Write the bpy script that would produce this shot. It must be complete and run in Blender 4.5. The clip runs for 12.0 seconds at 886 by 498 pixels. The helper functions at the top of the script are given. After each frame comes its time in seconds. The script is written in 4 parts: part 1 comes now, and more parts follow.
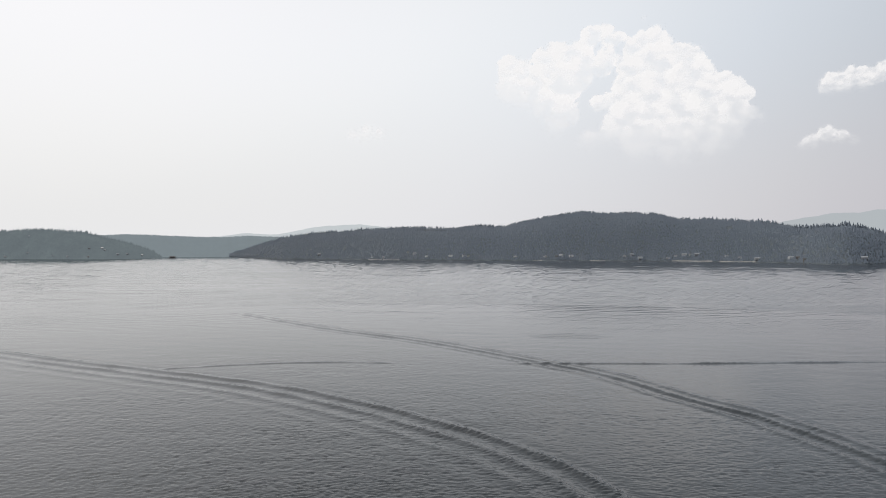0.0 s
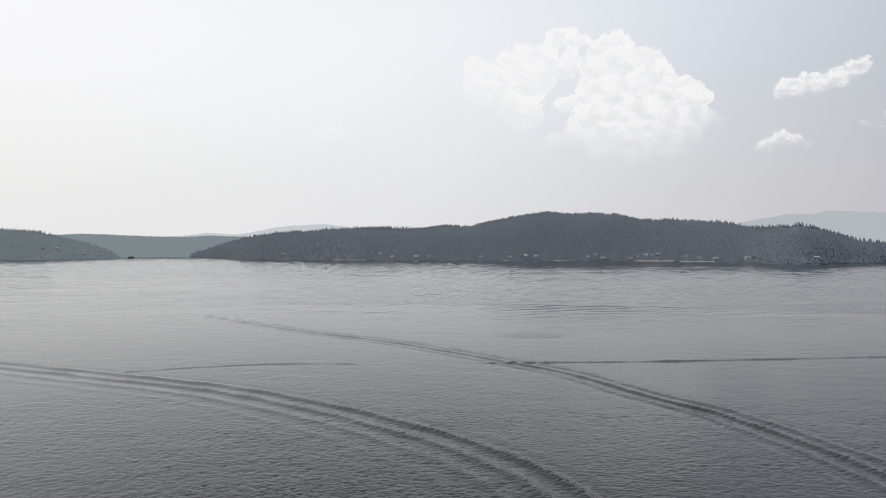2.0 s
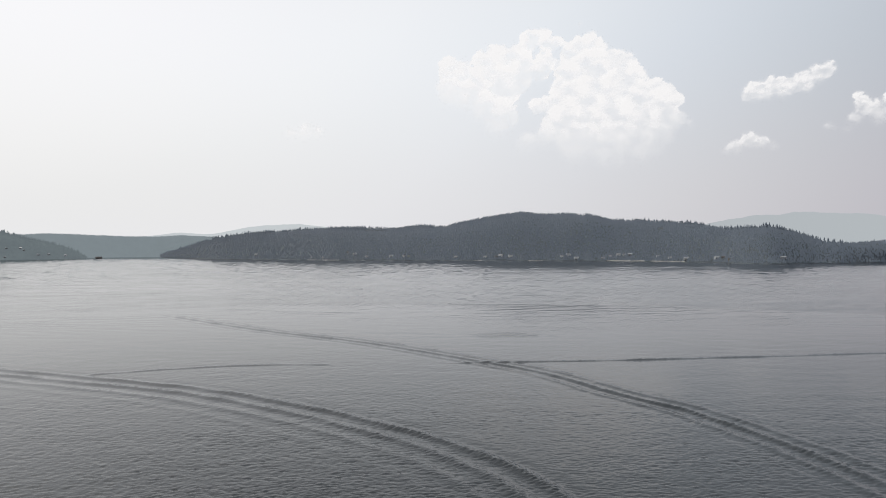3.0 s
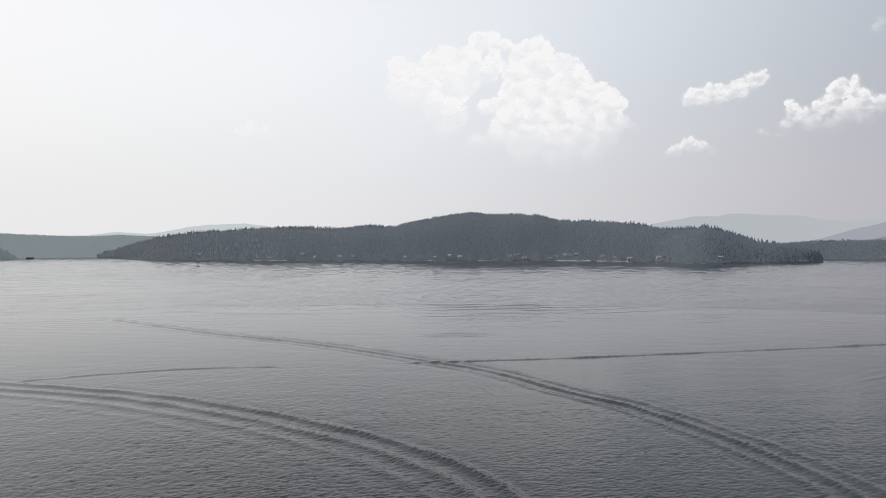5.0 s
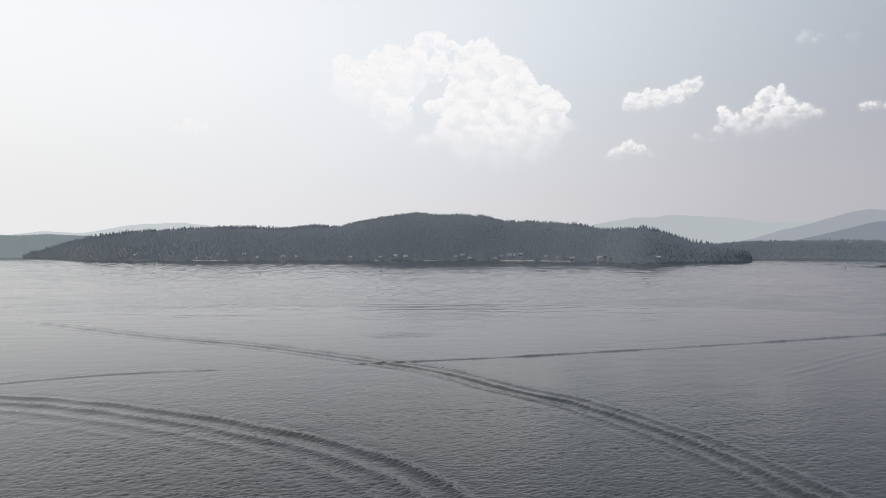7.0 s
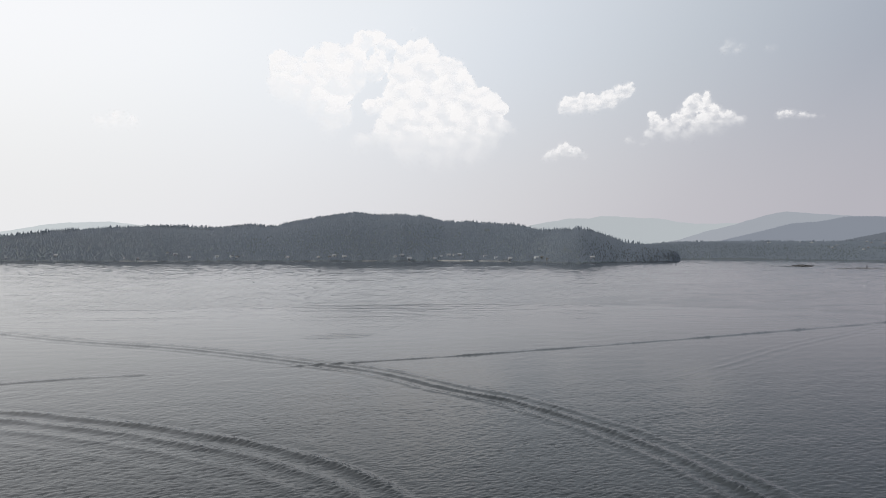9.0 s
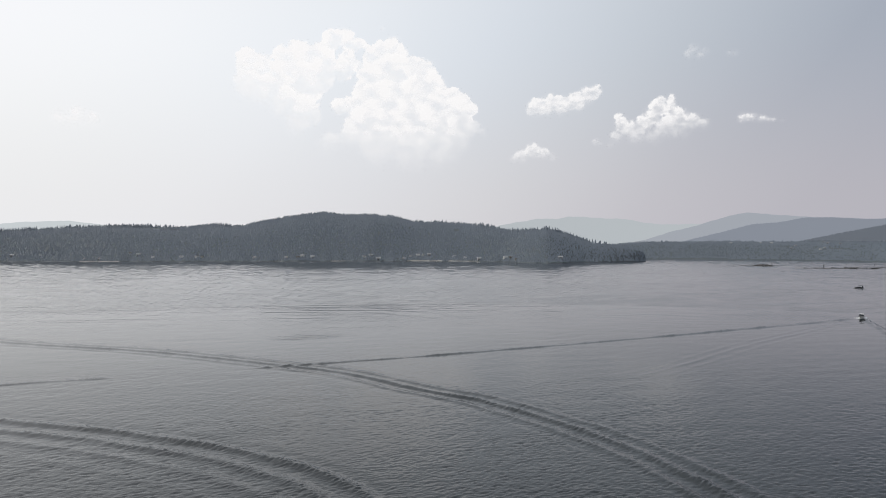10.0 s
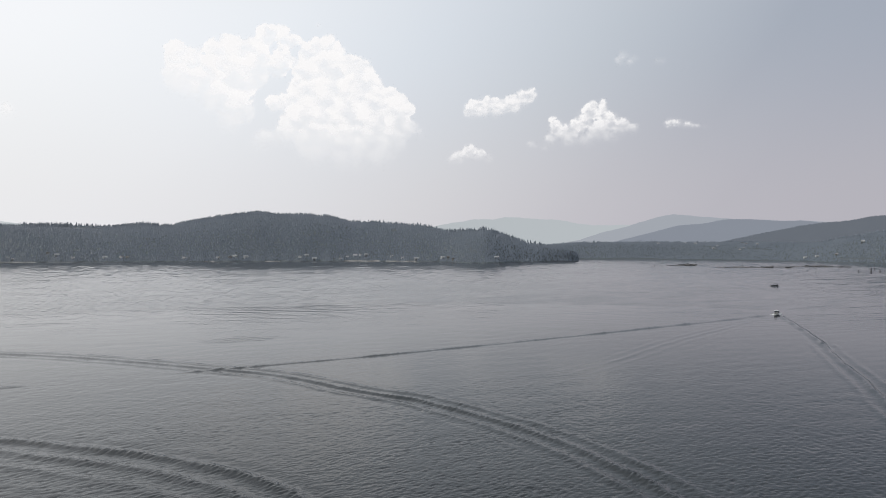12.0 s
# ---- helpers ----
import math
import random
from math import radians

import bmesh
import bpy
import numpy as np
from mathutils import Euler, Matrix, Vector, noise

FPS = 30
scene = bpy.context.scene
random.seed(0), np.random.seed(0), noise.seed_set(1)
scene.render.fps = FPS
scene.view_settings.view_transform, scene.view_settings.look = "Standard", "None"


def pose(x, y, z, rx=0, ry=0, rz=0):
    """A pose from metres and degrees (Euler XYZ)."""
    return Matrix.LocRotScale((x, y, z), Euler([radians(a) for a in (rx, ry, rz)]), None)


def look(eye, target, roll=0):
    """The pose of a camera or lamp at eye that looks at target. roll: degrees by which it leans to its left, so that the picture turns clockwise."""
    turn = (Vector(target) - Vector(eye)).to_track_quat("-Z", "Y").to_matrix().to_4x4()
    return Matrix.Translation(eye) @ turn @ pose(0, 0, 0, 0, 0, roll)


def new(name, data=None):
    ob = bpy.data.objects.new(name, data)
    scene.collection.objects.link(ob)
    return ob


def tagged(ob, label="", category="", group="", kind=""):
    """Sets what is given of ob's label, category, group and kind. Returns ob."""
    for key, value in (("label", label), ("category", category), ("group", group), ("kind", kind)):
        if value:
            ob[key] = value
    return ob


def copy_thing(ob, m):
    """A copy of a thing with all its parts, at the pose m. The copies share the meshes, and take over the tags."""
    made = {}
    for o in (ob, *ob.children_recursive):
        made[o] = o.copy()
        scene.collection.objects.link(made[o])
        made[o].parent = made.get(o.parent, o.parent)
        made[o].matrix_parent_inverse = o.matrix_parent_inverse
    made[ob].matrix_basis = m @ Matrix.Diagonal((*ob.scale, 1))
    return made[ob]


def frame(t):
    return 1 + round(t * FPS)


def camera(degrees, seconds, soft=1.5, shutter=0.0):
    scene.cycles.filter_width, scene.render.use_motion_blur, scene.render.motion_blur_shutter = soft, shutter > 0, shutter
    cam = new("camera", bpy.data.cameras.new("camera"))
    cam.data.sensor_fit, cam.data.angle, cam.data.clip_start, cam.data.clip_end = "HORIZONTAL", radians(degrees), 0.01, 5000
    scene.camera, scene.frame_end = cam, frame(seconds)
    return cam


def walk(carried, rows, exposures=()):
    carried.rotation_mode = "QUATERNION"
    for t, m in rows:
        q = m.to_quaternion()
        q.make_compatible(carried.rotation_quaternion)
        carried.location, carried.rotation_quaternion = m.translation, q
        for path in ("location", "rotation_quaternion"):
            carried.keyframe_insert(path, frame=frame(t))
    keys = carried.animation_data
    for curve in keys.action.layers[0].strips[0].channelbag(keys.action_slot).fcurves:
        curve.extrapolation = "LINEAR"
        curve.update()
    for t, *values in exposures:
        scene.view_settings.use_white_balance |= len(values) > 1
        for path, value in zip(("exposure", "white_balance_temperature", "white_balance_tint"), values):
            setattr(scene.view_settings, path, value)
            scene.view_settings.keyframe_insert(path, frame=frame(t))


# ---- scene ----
# ---- camera and its turn ----
# A camera hovering 40 m over the lake, which turns to the right about the vertical.
cam = camera(70.65, 12.0, 1.0)
EYE = (0.0, 0.0, 40.0)
TURN = [(0.0, 0.0), (0.5, 0.84), (1.0, 1.62), (1.5, 2.33), (2.0, 3.12), (2.5, 4.2), (3.0, 5.44), (4.0, 7.72), (5.0, 10.06),
        (5.5, 11.23), (6.0, 12.47), (6.5, 13.72), (7.0, 15.02), (8.0, 17.75), (9.0, 20.57), (9.5, 21.97), (10.0, 23.38),
        (10.5, 24.8), (11.0, 26.21), (11.5, 27.63), (12.0, 29.1)]
PITCH, ROLL = 0.171, -0.111


def heading(az, el=0.0):
    """The way towards an azimuth (degrees from north, clockwise) and an elevation."""
    a, e = radians(az), radians(el)
    return Vector((math.sin(a) * math.cos(e), math.cos(a) * math.cos(e), math.sin(e)))


EXPOSURE = 0.6
# the picture brightens a little as the view turns away from the sun
walk(cam, [(t, look(EYE, Vector(EYE) + 100 * heading(a, PITCH), ROLL)) for t, a in TURN], [(0.0, EXPOSURE - 0.03), (6.0, EXPOSURE), (12.0, EXPOSURE + 0.03)])

# ---- world, sun, exposure ----
SUN_AZ, SUN_EL = -37.0, 40.0
GAIN = 2.0 ** EXPOSURE
world = bpy.data.worlds.new("hazy_sky")
scene.world = world
world.use_nodes = True
wn, wl = world.node_tree.nodes, world.node_tree.links
wn.clear()
sky = wn.new("ShaderNodeTexSky")
sky.sky_type = "NISHITA"
sky.sun_disc = False
sky.sun_elevation, sky.sun_rotation = radians(SUN_EL), radians(SUN_AZ % 360)
sky.air_density, sky.dust_density, sky.ozone_density = 1.5, 1.5, 1.5
# smoke haze: a pale veil that thickens towards the horizon and brightens towards the sun
coord = wn.new("ShaderNodeTexCoord")
dot = wn.new("ShaderNodeVectorMath")
dot.operation = "DOT_PRODUCT"
dot.inputs[1].default_value = heading(SUN_AZ, SUN_EL)
wl.new(coord.outputs["Generated"], dot.inputs[0])


def sky_ramp(stops):
    node = wn.new("ShaderNodeValToRGB")
    for k, (place, *rgb) in enumerate(stops):
        e = node.color_ramp.elements[0] if k == 0 else node.color_ramp.elements[-1] if k == len(stops) - 1 else node.color_ramp.elements.new(place)
        e.position, e.color = place, (*rgb, 1)
    return node


# by the angle from the sun: the smoky air near the horizon, and the bluer air above
low_air = sky_ramp([(0.0, 3.7, 3.6, 4.0), (0.43, 3.85, 3.75, 4.15), (0.52, 4.05, 3.95, 4.35), (0.6, 4.6, 4.5, 4.85), (0.69, 5.55, 5.5, 5.75), (0.76, 6.2, 6.2, 6.45),
                    (0.83, 6.8, 6.8, 7.0), (0.9, 7.15, 7.15, 7.2), (1.0, 8.6, 8.4, 8.2)])
high_air = sky_ramp([(0.0, 3.0, 3.3, 4.0), (0.5, 3.2, 3.5, 4.15), (0.566, 3.4, 3.7, 4.3), (0.66, 4.75, 5.1, 5.6), (0.757, 6.25, 6.6, 7.1), (0.83, 7.4, 7.65, 8.0),
                     (0.898, 8.1, 8.2, 8.4), (0.967, 8.45, 8.4, 8.6), (1.0, 12.0, 12.0, 12.0)])
glow = wn.new("ShaderNodeMix")
glow.data_type = "RGBA"
wl.new(low_air.outputs["Color"], glow.inputs[6])
wl.new(high_air.outputs["Color"], glow.inputs[7])
toward = wn.new("ShaderNodeMapRange")
toward.inputs["From Min"].default_value = -1.0
wl.new(dot.outputs["Value"], toward.inputs["Value"])
wl.new(toward.outputs["Result"], low_air.inputs["Fac"])
wl.new(toward.outputs["Result"], high_air.inputs["Fac"])
split = wn.new("ShaderNodeSeparateXYZ")
wl.new(coord.outputs["Generated"], split.inputs[0])
rise = wn.new("ShaderNodeMapRange")
rise.interpolation_type = "SMOOTHSTEP"
rise.inputs["From Min"].default_value, rise.inputs["From Max"].default_value = 0.04, 0.34
wl.new(split.outputs["Z"], rise.inputs["Value"])
zenith = wn.new("ShaderNodeMapRange")
zenith.inputs["From Min"].default_value, zenith.inputs["From Max"].default_value = 0.36, 0.8
zenith.inputs["To Min"].default_value, zenith.inputs["To Max"].default_value = 1.0, 0.35
wl.new(split.outputs["Z"], zenith.inputs["Value"])
band = wn.new("ShaderNodeMath")
band.operation = "MULTIPLY"
wl.new(rise.outputs["Result"], band.inputs[0])
wl.new(zenith.outputs["Result"], band.inputs[1])
wl.new(band.outputs[0], glow.inputs["Factor"])
thick = wn.new("ShaderNodeMapRange")
thick.inputs["From Min"].default_value, thick.inputs["From Max"].default_value = 0.0, 0.6
thick.inputs["To Min"].default_value, thick.inputs["To Max"].default_value = 1.0, 0.8
wl.new(split.outputs["Z"], thick.inputs["Value"])
veil = wn.new("ShaderNodeMix")
veil.data_type = "RGBA"
wl.new(thick.outputs["Result"], veil.inputs["Factor"])
clear_air = wn.new("ShaderNodeVectorMath")
clear_air.operation = "SCALE"
clear_air.inputs["Scale"].default_value = 0.5
wl.new(sky.outputs["Color"], clear_air.inputs[0])
wl.new(clear_air.outputs[0], veil.inputs[6])
wl.new(glow.outputs[2], veil.inputs[7])
air = wn.new("ShaderNodeBackground")
air.inputs["Strength"].default_value = 0.0775
wl.new(veil.outputs[2], air.inputs["Color"])
world_out = wn.new("ShaderNodeOutputWorld")
wl.new(air.outputs[0], world_out.inputs["Surface"])

sun = new("sun", bpy.data.lights.new("sun", "SUN"))
sun.data.energy, sun.data.angle, sun.data.color = 0.9, radians(1.2), (1.0, 0.96, 0.9)
sun.matrix_world = look(1000 * heading(SUN_AZ, SUN_EL), (0, 0, 0))


# ---- materials ----
def material(name):
    m = bpy.data.materials.new(name)
    m.use_nodes = True
    n = m.node_tree.nodes
    n.clear()
    out = n.new("ShaderNodeOutputMaterial")
    return m, n, m.node_tree.links, out


def noise_node(n, l, scale, detail=4.0, rough=0.55, source="Object", stretch=None):
    co = n.new("ShaderNodeTexCoord")
    tex = n.new("ShaderNodeTexNoise")
    tex.inputs["Scale"].default_value, tex.inputs["Detail"].default_value, tex.inputs["Roughness"].default_value = scale, detail, rough
    if stretch:
        mp = n.new("ShaderNodeMapping")
        mp.inputs["Scale"].default_value = stretch[:3]
        mp.inputs["Rotation"].default_value = (0, 0, radians(stretch[3]))
        l.new(co.outputs[source], mp.inputs["Vector"])
        l.new(mp.outputs[0], tex.inputs["Vector"])
    else:
        l.new(co.outputs[source], tex.inputs["Vector"])
    return tex


def ramp(n, l, value, stops):
    r = n.new("ShaderNodeValToRGB")
    els = r.color_ramp.elements
    els[0].position, els[0].color = stops[0][0], (*stops[0][1], 1)
    els[1].position, els[1].color = stops[-1][0], (*stops[-1][1], 1)
    for p, c in stops[1:-1]:
        els.new(p).color = (*c, 1)
    l.new(value, r.inputs["Fac"])
    return r.outputs["Color"]


def math_node(n, l, op, a, b=None, clamp=False):
    m = n.new("ShaderNodeMath")
    m.operation, m.use_clamp = op, clamp
    for k, v in enumerate((a, b)):
        if v is None:
            continue
        if isinstance(v, (int, float)):
            m.inputs[k].default_value = v
        else:
            l.new(v, m.inputs[k])
    return m.outputs[0]


def painted(name, colour, rough=0.6, metal=0.0, grain=3.0, depth=0.12, bump=0.02):
    """A surface of one colour with grain at two scales and a fine relief."""
    m, n, l, out = material(name)
    b = n.new("ShaderNodeBsdfPrincipled")
    big, small = noise_node(n, l, grain * 0.25), noise_node(n, l, grain * 4)
    both = math_node(n, l, "ADD", math_node(n, l, "MULTIPLY", big.outputs[0], 0.6), math_node(n, l, "MULTIPLY", small.outputs[0], 0.4))
    lo, hi = tuple(c * (1 - depth * 2) for c in colour), tuple(min(1, c * (1 + depth * 2)) for c in colour)
    l.new(ramp(n, l, both, [(0.3, lo), (0.7, hi)]), b.inputs["Base Color"])
    b.inputs["Roughness"].default_value, b.inputs["Metallic"].default_value = rough, metal
    if bump:
        bp = n.new("ShaderNodeBump")
        bp.inputs["Distance"].default_value = bump
        l.new(small.outputs[0], bp.inputs["Height"])
        l.new(bp.outputs[0], b.inputs["Normal"])
    l.new(b.outputs[0], out.inputs["Surface"])
    return m


def foliage(name, dark, light, leafy=0.25):
    """Needles and leaves: colour differs from tree to tree, with light passing through."""
    m, n, l, out = material(name)
    geo = n.new("ShaderNodeNewGeometry")
    patch = noise_node(n, l, 0.006, 3)
    mixv = math_node(n, l, "ADD", math_node(n, l, "MULTIPLY", geo.outputs["Random Per Island"], 0.55), math_node(n, l, "MULTIPLY", patch.outputs[0], 0.5))
    mid = tuple((a + b) / 2 for a, b in zip(dark, light))
    col = ramp(n, l, mixv, [(0.15, dark), (0.55, mid), (0.95, light)])
    # needles: a matt body with light passing through; the bluish sheen stands in for haze
    d, t, mx = n.new("ShaderNodeBsdfPrincipled"), n.new("ShaderNodeBsdfTranslucent"), n.new("ShaderNodeMixShader")
    l.new(col, d.inputs["Base Color"])
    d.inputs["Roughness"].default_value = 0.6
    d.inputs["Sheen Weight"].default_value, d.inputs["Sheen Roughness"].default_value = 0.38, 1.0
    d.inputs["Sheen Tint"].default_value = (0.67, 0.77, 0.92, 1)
    l.new(col, t.inputs["Color"])
    # a bough is a brush of needles: normals bent upwards, which also flattens lit and shaded flanks
    up, bend, unit = n.new("ShaderNodeCombineXYZ"), n.new("ShaderNodeVectorMath"), n.new("ShaderNodeVectorMath")
    up.inputs["Z"].default_value = 4.0
    l.new(geo.outputs["Normal"], bend.inputs[0])
    l.new(up.outputs[0], bend.inputs[1])
    unit.operation = "NORMALIZE"
    l.new(bend.outputs[0], unit.inputs[0])
    l.new(unit.outputs[0], d.inputs["Normal"])
    mx.inputs[0].default_value = leafy
    l.new(d.outputs[0], mx.inputs[1])
    l.new(t.outputs[0], mx.inputs[2])
    l.new(mx.outputs[0], out.inputs["Surface"])
    return m


def hillside(name, dark, light, bare):
    """Undergrowth, soil and dry grass between the trees."""
    m, n, l, out = material(name)
    b = n.new("ShaderNodeBsdfPrincipled")
    big, small = noise_node(n, l, 0.004, 5), noise_node(n, l, 0.05, 4)
    mixv = math_node(n, l, "ADD", math_node(n, l, "MULTIPLY", big.outputs[0], 0.65), math_node(n, l, "MULTIPLY", small.outputs[0], 0.35))
    l.new(ramp(n, l, mixv, [(0.35, dark), (0.56, light), (0.68, bare)]), b.inputs["Base Color"])
    b.inputs["Roughness"].default_value = 0.8
    # a faint bluish sheen, here too in place of haze
    b.inputs["Sheen Weight"].default_value, b.inputs["Sheen Roughness"].default_value = 0.1, 0.7
    b.inputs["Sheen Tint"].default_value = (0.66, 0.8, 0.92, 1)
    l.new(b.outputs[0], out.inputs["Surface"])
    return m


def painted_haze(name, forest, air_light, share):
    """A range so far off that haze gives most of its light, painted on as emission."""
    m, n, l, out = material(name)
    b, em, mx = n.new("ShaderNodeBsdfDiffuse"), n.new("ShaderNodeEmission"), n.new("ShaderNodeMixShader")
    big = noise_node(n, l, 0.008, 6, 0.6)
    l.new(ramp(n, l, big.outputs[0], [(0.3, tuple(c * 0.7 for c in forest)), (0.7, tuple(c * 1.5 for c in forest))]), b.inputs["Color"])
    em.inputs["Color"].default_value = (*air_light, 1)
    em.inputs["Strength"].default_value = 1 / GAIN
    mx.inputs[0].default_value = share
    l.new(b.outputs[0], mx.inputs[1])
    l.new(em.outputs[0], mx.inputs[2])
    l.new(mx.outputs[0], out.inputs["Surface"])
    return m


def lake_water():
    m, n, l, out = material("lake_water")
    b = n.new("ShaderNodeBsdfPrincipled")
    b.inputs["Base Color"].default_value = (0.021, 0.027, 0.031, 1)
    b.inputs["IOR"].default_value = 1.333
    b.distribution = "MULTI_GGX"
    # far out the small ripples are finer than can be told apart: they count as roughness
    co = n.new("ShaderNodeTexCoord")
    far = n.new("ShaderNodeVectorMath")
    far.operation = "LENGTH"
    l.new(co.outputs["Object"], far.inputs[0])
    # gusts: broad drawn-out patches of calmer and rougher water
    gust = noise_node(n, l, 0.011, 3, 0.5, stretch=(0.35, 1.0, 1.0, 12))
    streak = noise_node(n, l, 0.03, 2, 0.5, stretch=(0.12, 1.0, 1.0, 4))
    calm = math_node(n, l, "ADD", math_node(n, l, "MULTIPLY", gust.outputs[0], 0.6), math_node(n, l, "MULTIPLY", streak.outputs[0], 0.4))
    power = n.new("ShaderNodeMapRange")
    power.inputs["From Min"].default_value, power.inputs["From Max"].default_value = 0.38, 0.62
    power.inputs["To Min"].default_value, power.inputs["To Max"].default_value = 0.55, 1.0
    l.new(calm, power.inputs["Value"])
    chop = noise_node(n, l, 0.6, 4, 0.6, stretch=(0.55, 1.0, 1.0, 8))
    ripple = noise_node(n, l, 2.2, 4, 0.7, stretch=(0.5, 1.0, 1.0, -14))
    swell = noise_node(n, l, 0.16, 2, 0.5, stretch=(0.5, 1.0, 1.0, 20))
    h = math_node(n, l, "ADD", math_node(n, l, "MULTIPLY", chop.outputs[0], 0.04), math_node(n, l, "MULTIPLY", ripple.outputs[0], 0.018))
    h = math_node(n, l, "ADD", h, math_node(n, l, "MULTIPLY", swell.outputs[0], 0.06))
    h = math_node(n, l, "MULTIPLY", h, power.outputs["Result"])
    bp = n.new("ShaderNodeBump")
    bp.inputs["Distance"].default_value = 1.0
    ease = n.new("ShaderNodeMapRange")
    ease.inputs["From Min"].default_value, ease.inputs["From Max"].default_value = 200.0, 900.0
    ease.inputs["To Min"].default_value, ease.inputs["To Max"].default_value = 1.0, 0.3
    l.new(far.outputs["Value"], ease.inputs["Value"])
    l.new(ease.outputs["Result"], bp.inputs["Strength"])
    l.new(h, bp.inputs["Height"])
    l.new(bp.outputs[0], b.inputs["Normal"])
    rough = n.new("ShaderNodeMapRange")
    rough.inputs["From Min"].default_value, rough.inputs["From Max"].default_value = 120.0, 900.0
    rough.inputs["To Min"].default_value, rough.inputs["To Max"].default_value = 0.05, 0.055
    l.new(far.outputs["Value"], rough.inputs["Value"])
    mixed = math_node(n, l, "MULTIPLY", rough.outputs["Result"], math_node(n, l, "ADD", math_node(n, l, "MULTIPLY", calm, 1.1), 0.45))
    l.new(mixed, b.inputs["Roughness"])
    l.new(b.outputs[0], out.inputs["Surface"])
    return m


def cloud_vapour():
    """Vapour far off in the sky: bright all through by emission in place of sunlight, softly shaded, as thin as its
    density says.
    """
    m, n, l, out = material("cloud_vapour")
    d, t, mx = n.new("ShaderNodeBsdfDiffuse"), n.new("ShaderNodeBsdfTranslucent"), n.new("ShaderNodeMixShader")
    d.inputs["Color"].default_value = t.inputs["Color"].default_value = (0.95, 0.95, 0.95, 1)
    mx.inputs[0].default_value = 0.35
    l.new(d.outputs[0], mx.inputs[1])
    l.new(t.outputs[0], mx.inputs[2])
    em, body = n.new("ShaderNodeEmission"), n.new("ShaderNodeMixShader")
    em.inputs["Color"].default_value, em.inputs["Strength"].default_value = (1.0, 0.985, 0.985, 1), 1.0 / GAIN
    body.inputs[0].default_value = 0.87
    l.new(mx.outputs[0], body.inputs[1])
    l.new(em.outputs[0], body.inputs[2])
    dens = n.new("ShaderNodeAttribute")
    dens.attribute_name = "lit_vapour"
    clear, mix = n.new("ShaderNodeBsdfTransparent"), n.new("ShaderNodeMixShader")
    l.new(dens.outputs["Fac"], mix.inputs[0])
    l.new(clear.outputs[0], mix.inputs[1])
    l.new(body.outputs[0], mix.inputs[2])
    l.new(mix.outputs[0], out.inputs["Surface"])
    return m


VAPOUR = cloud_vapour()
WATER = lake_water()
# needle and floor colours are drawn towards the blue-grey of the haze
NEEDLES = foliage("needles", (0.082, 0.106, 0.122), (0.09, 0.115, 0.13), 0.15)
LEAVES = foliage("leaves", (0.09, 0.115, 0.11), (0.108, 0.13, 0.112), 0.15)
FOREST_FLOOR = hillside("forest_floor", (0.055, 0.068, 0.075), (0.066, 0.078, 0.085), (0.1, 0.105, 0.1))


# ---- small tools ----
def mesh_object(name, verts, faces, mat, smooth=False):
    """verts: n x 3 array; faces: a list of equal-length index arrays (n x 3 or n x 4)."""
    me = bpy.data.meshes.new(name)
    verts = np.asarray(verts, dtype=np.float32)
    me.vertices.add(len(verts))
    me.vertices.foreach_set("co", verts.ravel())
    faces = [np.asarray(f, dtype=np.int32) for f in faces]
    total = sum(f.size for f in faces)
    me.loops.add(total)
    me.loops.foreach_set("vertex_index", np.concatenate([f.ravel() for f in faces]))
    sizes = np.concatenate([np.full(len(f), f.shape[1], dtype=np.int32) for f in faces])
    me.polygons.add(len(sizes))
    me.polygons.foreach_set("loop_start", np.concatenate([[0], np.cumsum(sizes)[:-1]]).astype(np.int32))
    me.polygons.foreach_set("loop_total", sizes)
    me.update(calc_edges=True)
    me.validate()
    me.polygons.foreach_set("use_smooth", np.full(len(me.polygons), smooth))
    me.materials.append(mat)
    return new(name, me)


def sheet(rows, cols):
    """Quads of a grid of rows x cols vertices."""
    i = np.arange(rows - 1)[:, None] * cols + np.arange(cols - 1)[None, :]
    return np.stack([i, i + 1, i + cols + 1, i + cols], -1).reshape(-1, 4)


def ripple_field(x, y, seed, octaves, size):
    """Smooth noise over the plan, from a few crossing sines with drifting phases; about -1 to 1."""
    rng = np.random.default_rng(seed)
    total, amp, norm = 0.0, 1.0, 0.0
    for k in range(octaves):
        layer = 0.0
        for _ in range(4):
            a = rng.uniform(0, 2 * np.pi)
            f = 2 * np.pi / size * 2.0 ** k * rng.uniform(0.7, 1.3)
            bend = 1.3 * np.sin((x * np.cos(a + 1.7) + y * np.sin(a + 1.7)) * f * 0.6 + rng.uniform(0, 6.3))
            layer = layer + np.sin((x * np.cos(a) + y * np.sin(a)) * f + bend + rng.uniform(0, 6.3))
        total, norm, amp = total + amp * layer / 4, norm + amp * 0.6, amp * 0.5
    return total / norm


# ---- the lake ----
def curve_points(knots, step=2.0):
    """A smooth line through the knots."""
    k = np.array(knots, dtype=float)
    k = np.vstack([2 * k[0] - k[1], k, 2 * k[-1] - k[-2]])
    out = []
    for a, b, c, d in zip(k[:-3], k[1:-2], k[2:-1], k[3:]):
        n = max(2, int(np.linalg.norm(c - b) / step))
        u = np.linspace(0, 1, n, endpoint=False)[:, None]
        out.append(0.5 * (2 * b + (c - a) * u + (2 * a - 5 * b + 4 * c - d) * u ** 2 + (3 * b - a - 3 * c + d) * u ** 3))
    return np.vstack(out + [k[-2:-1]])


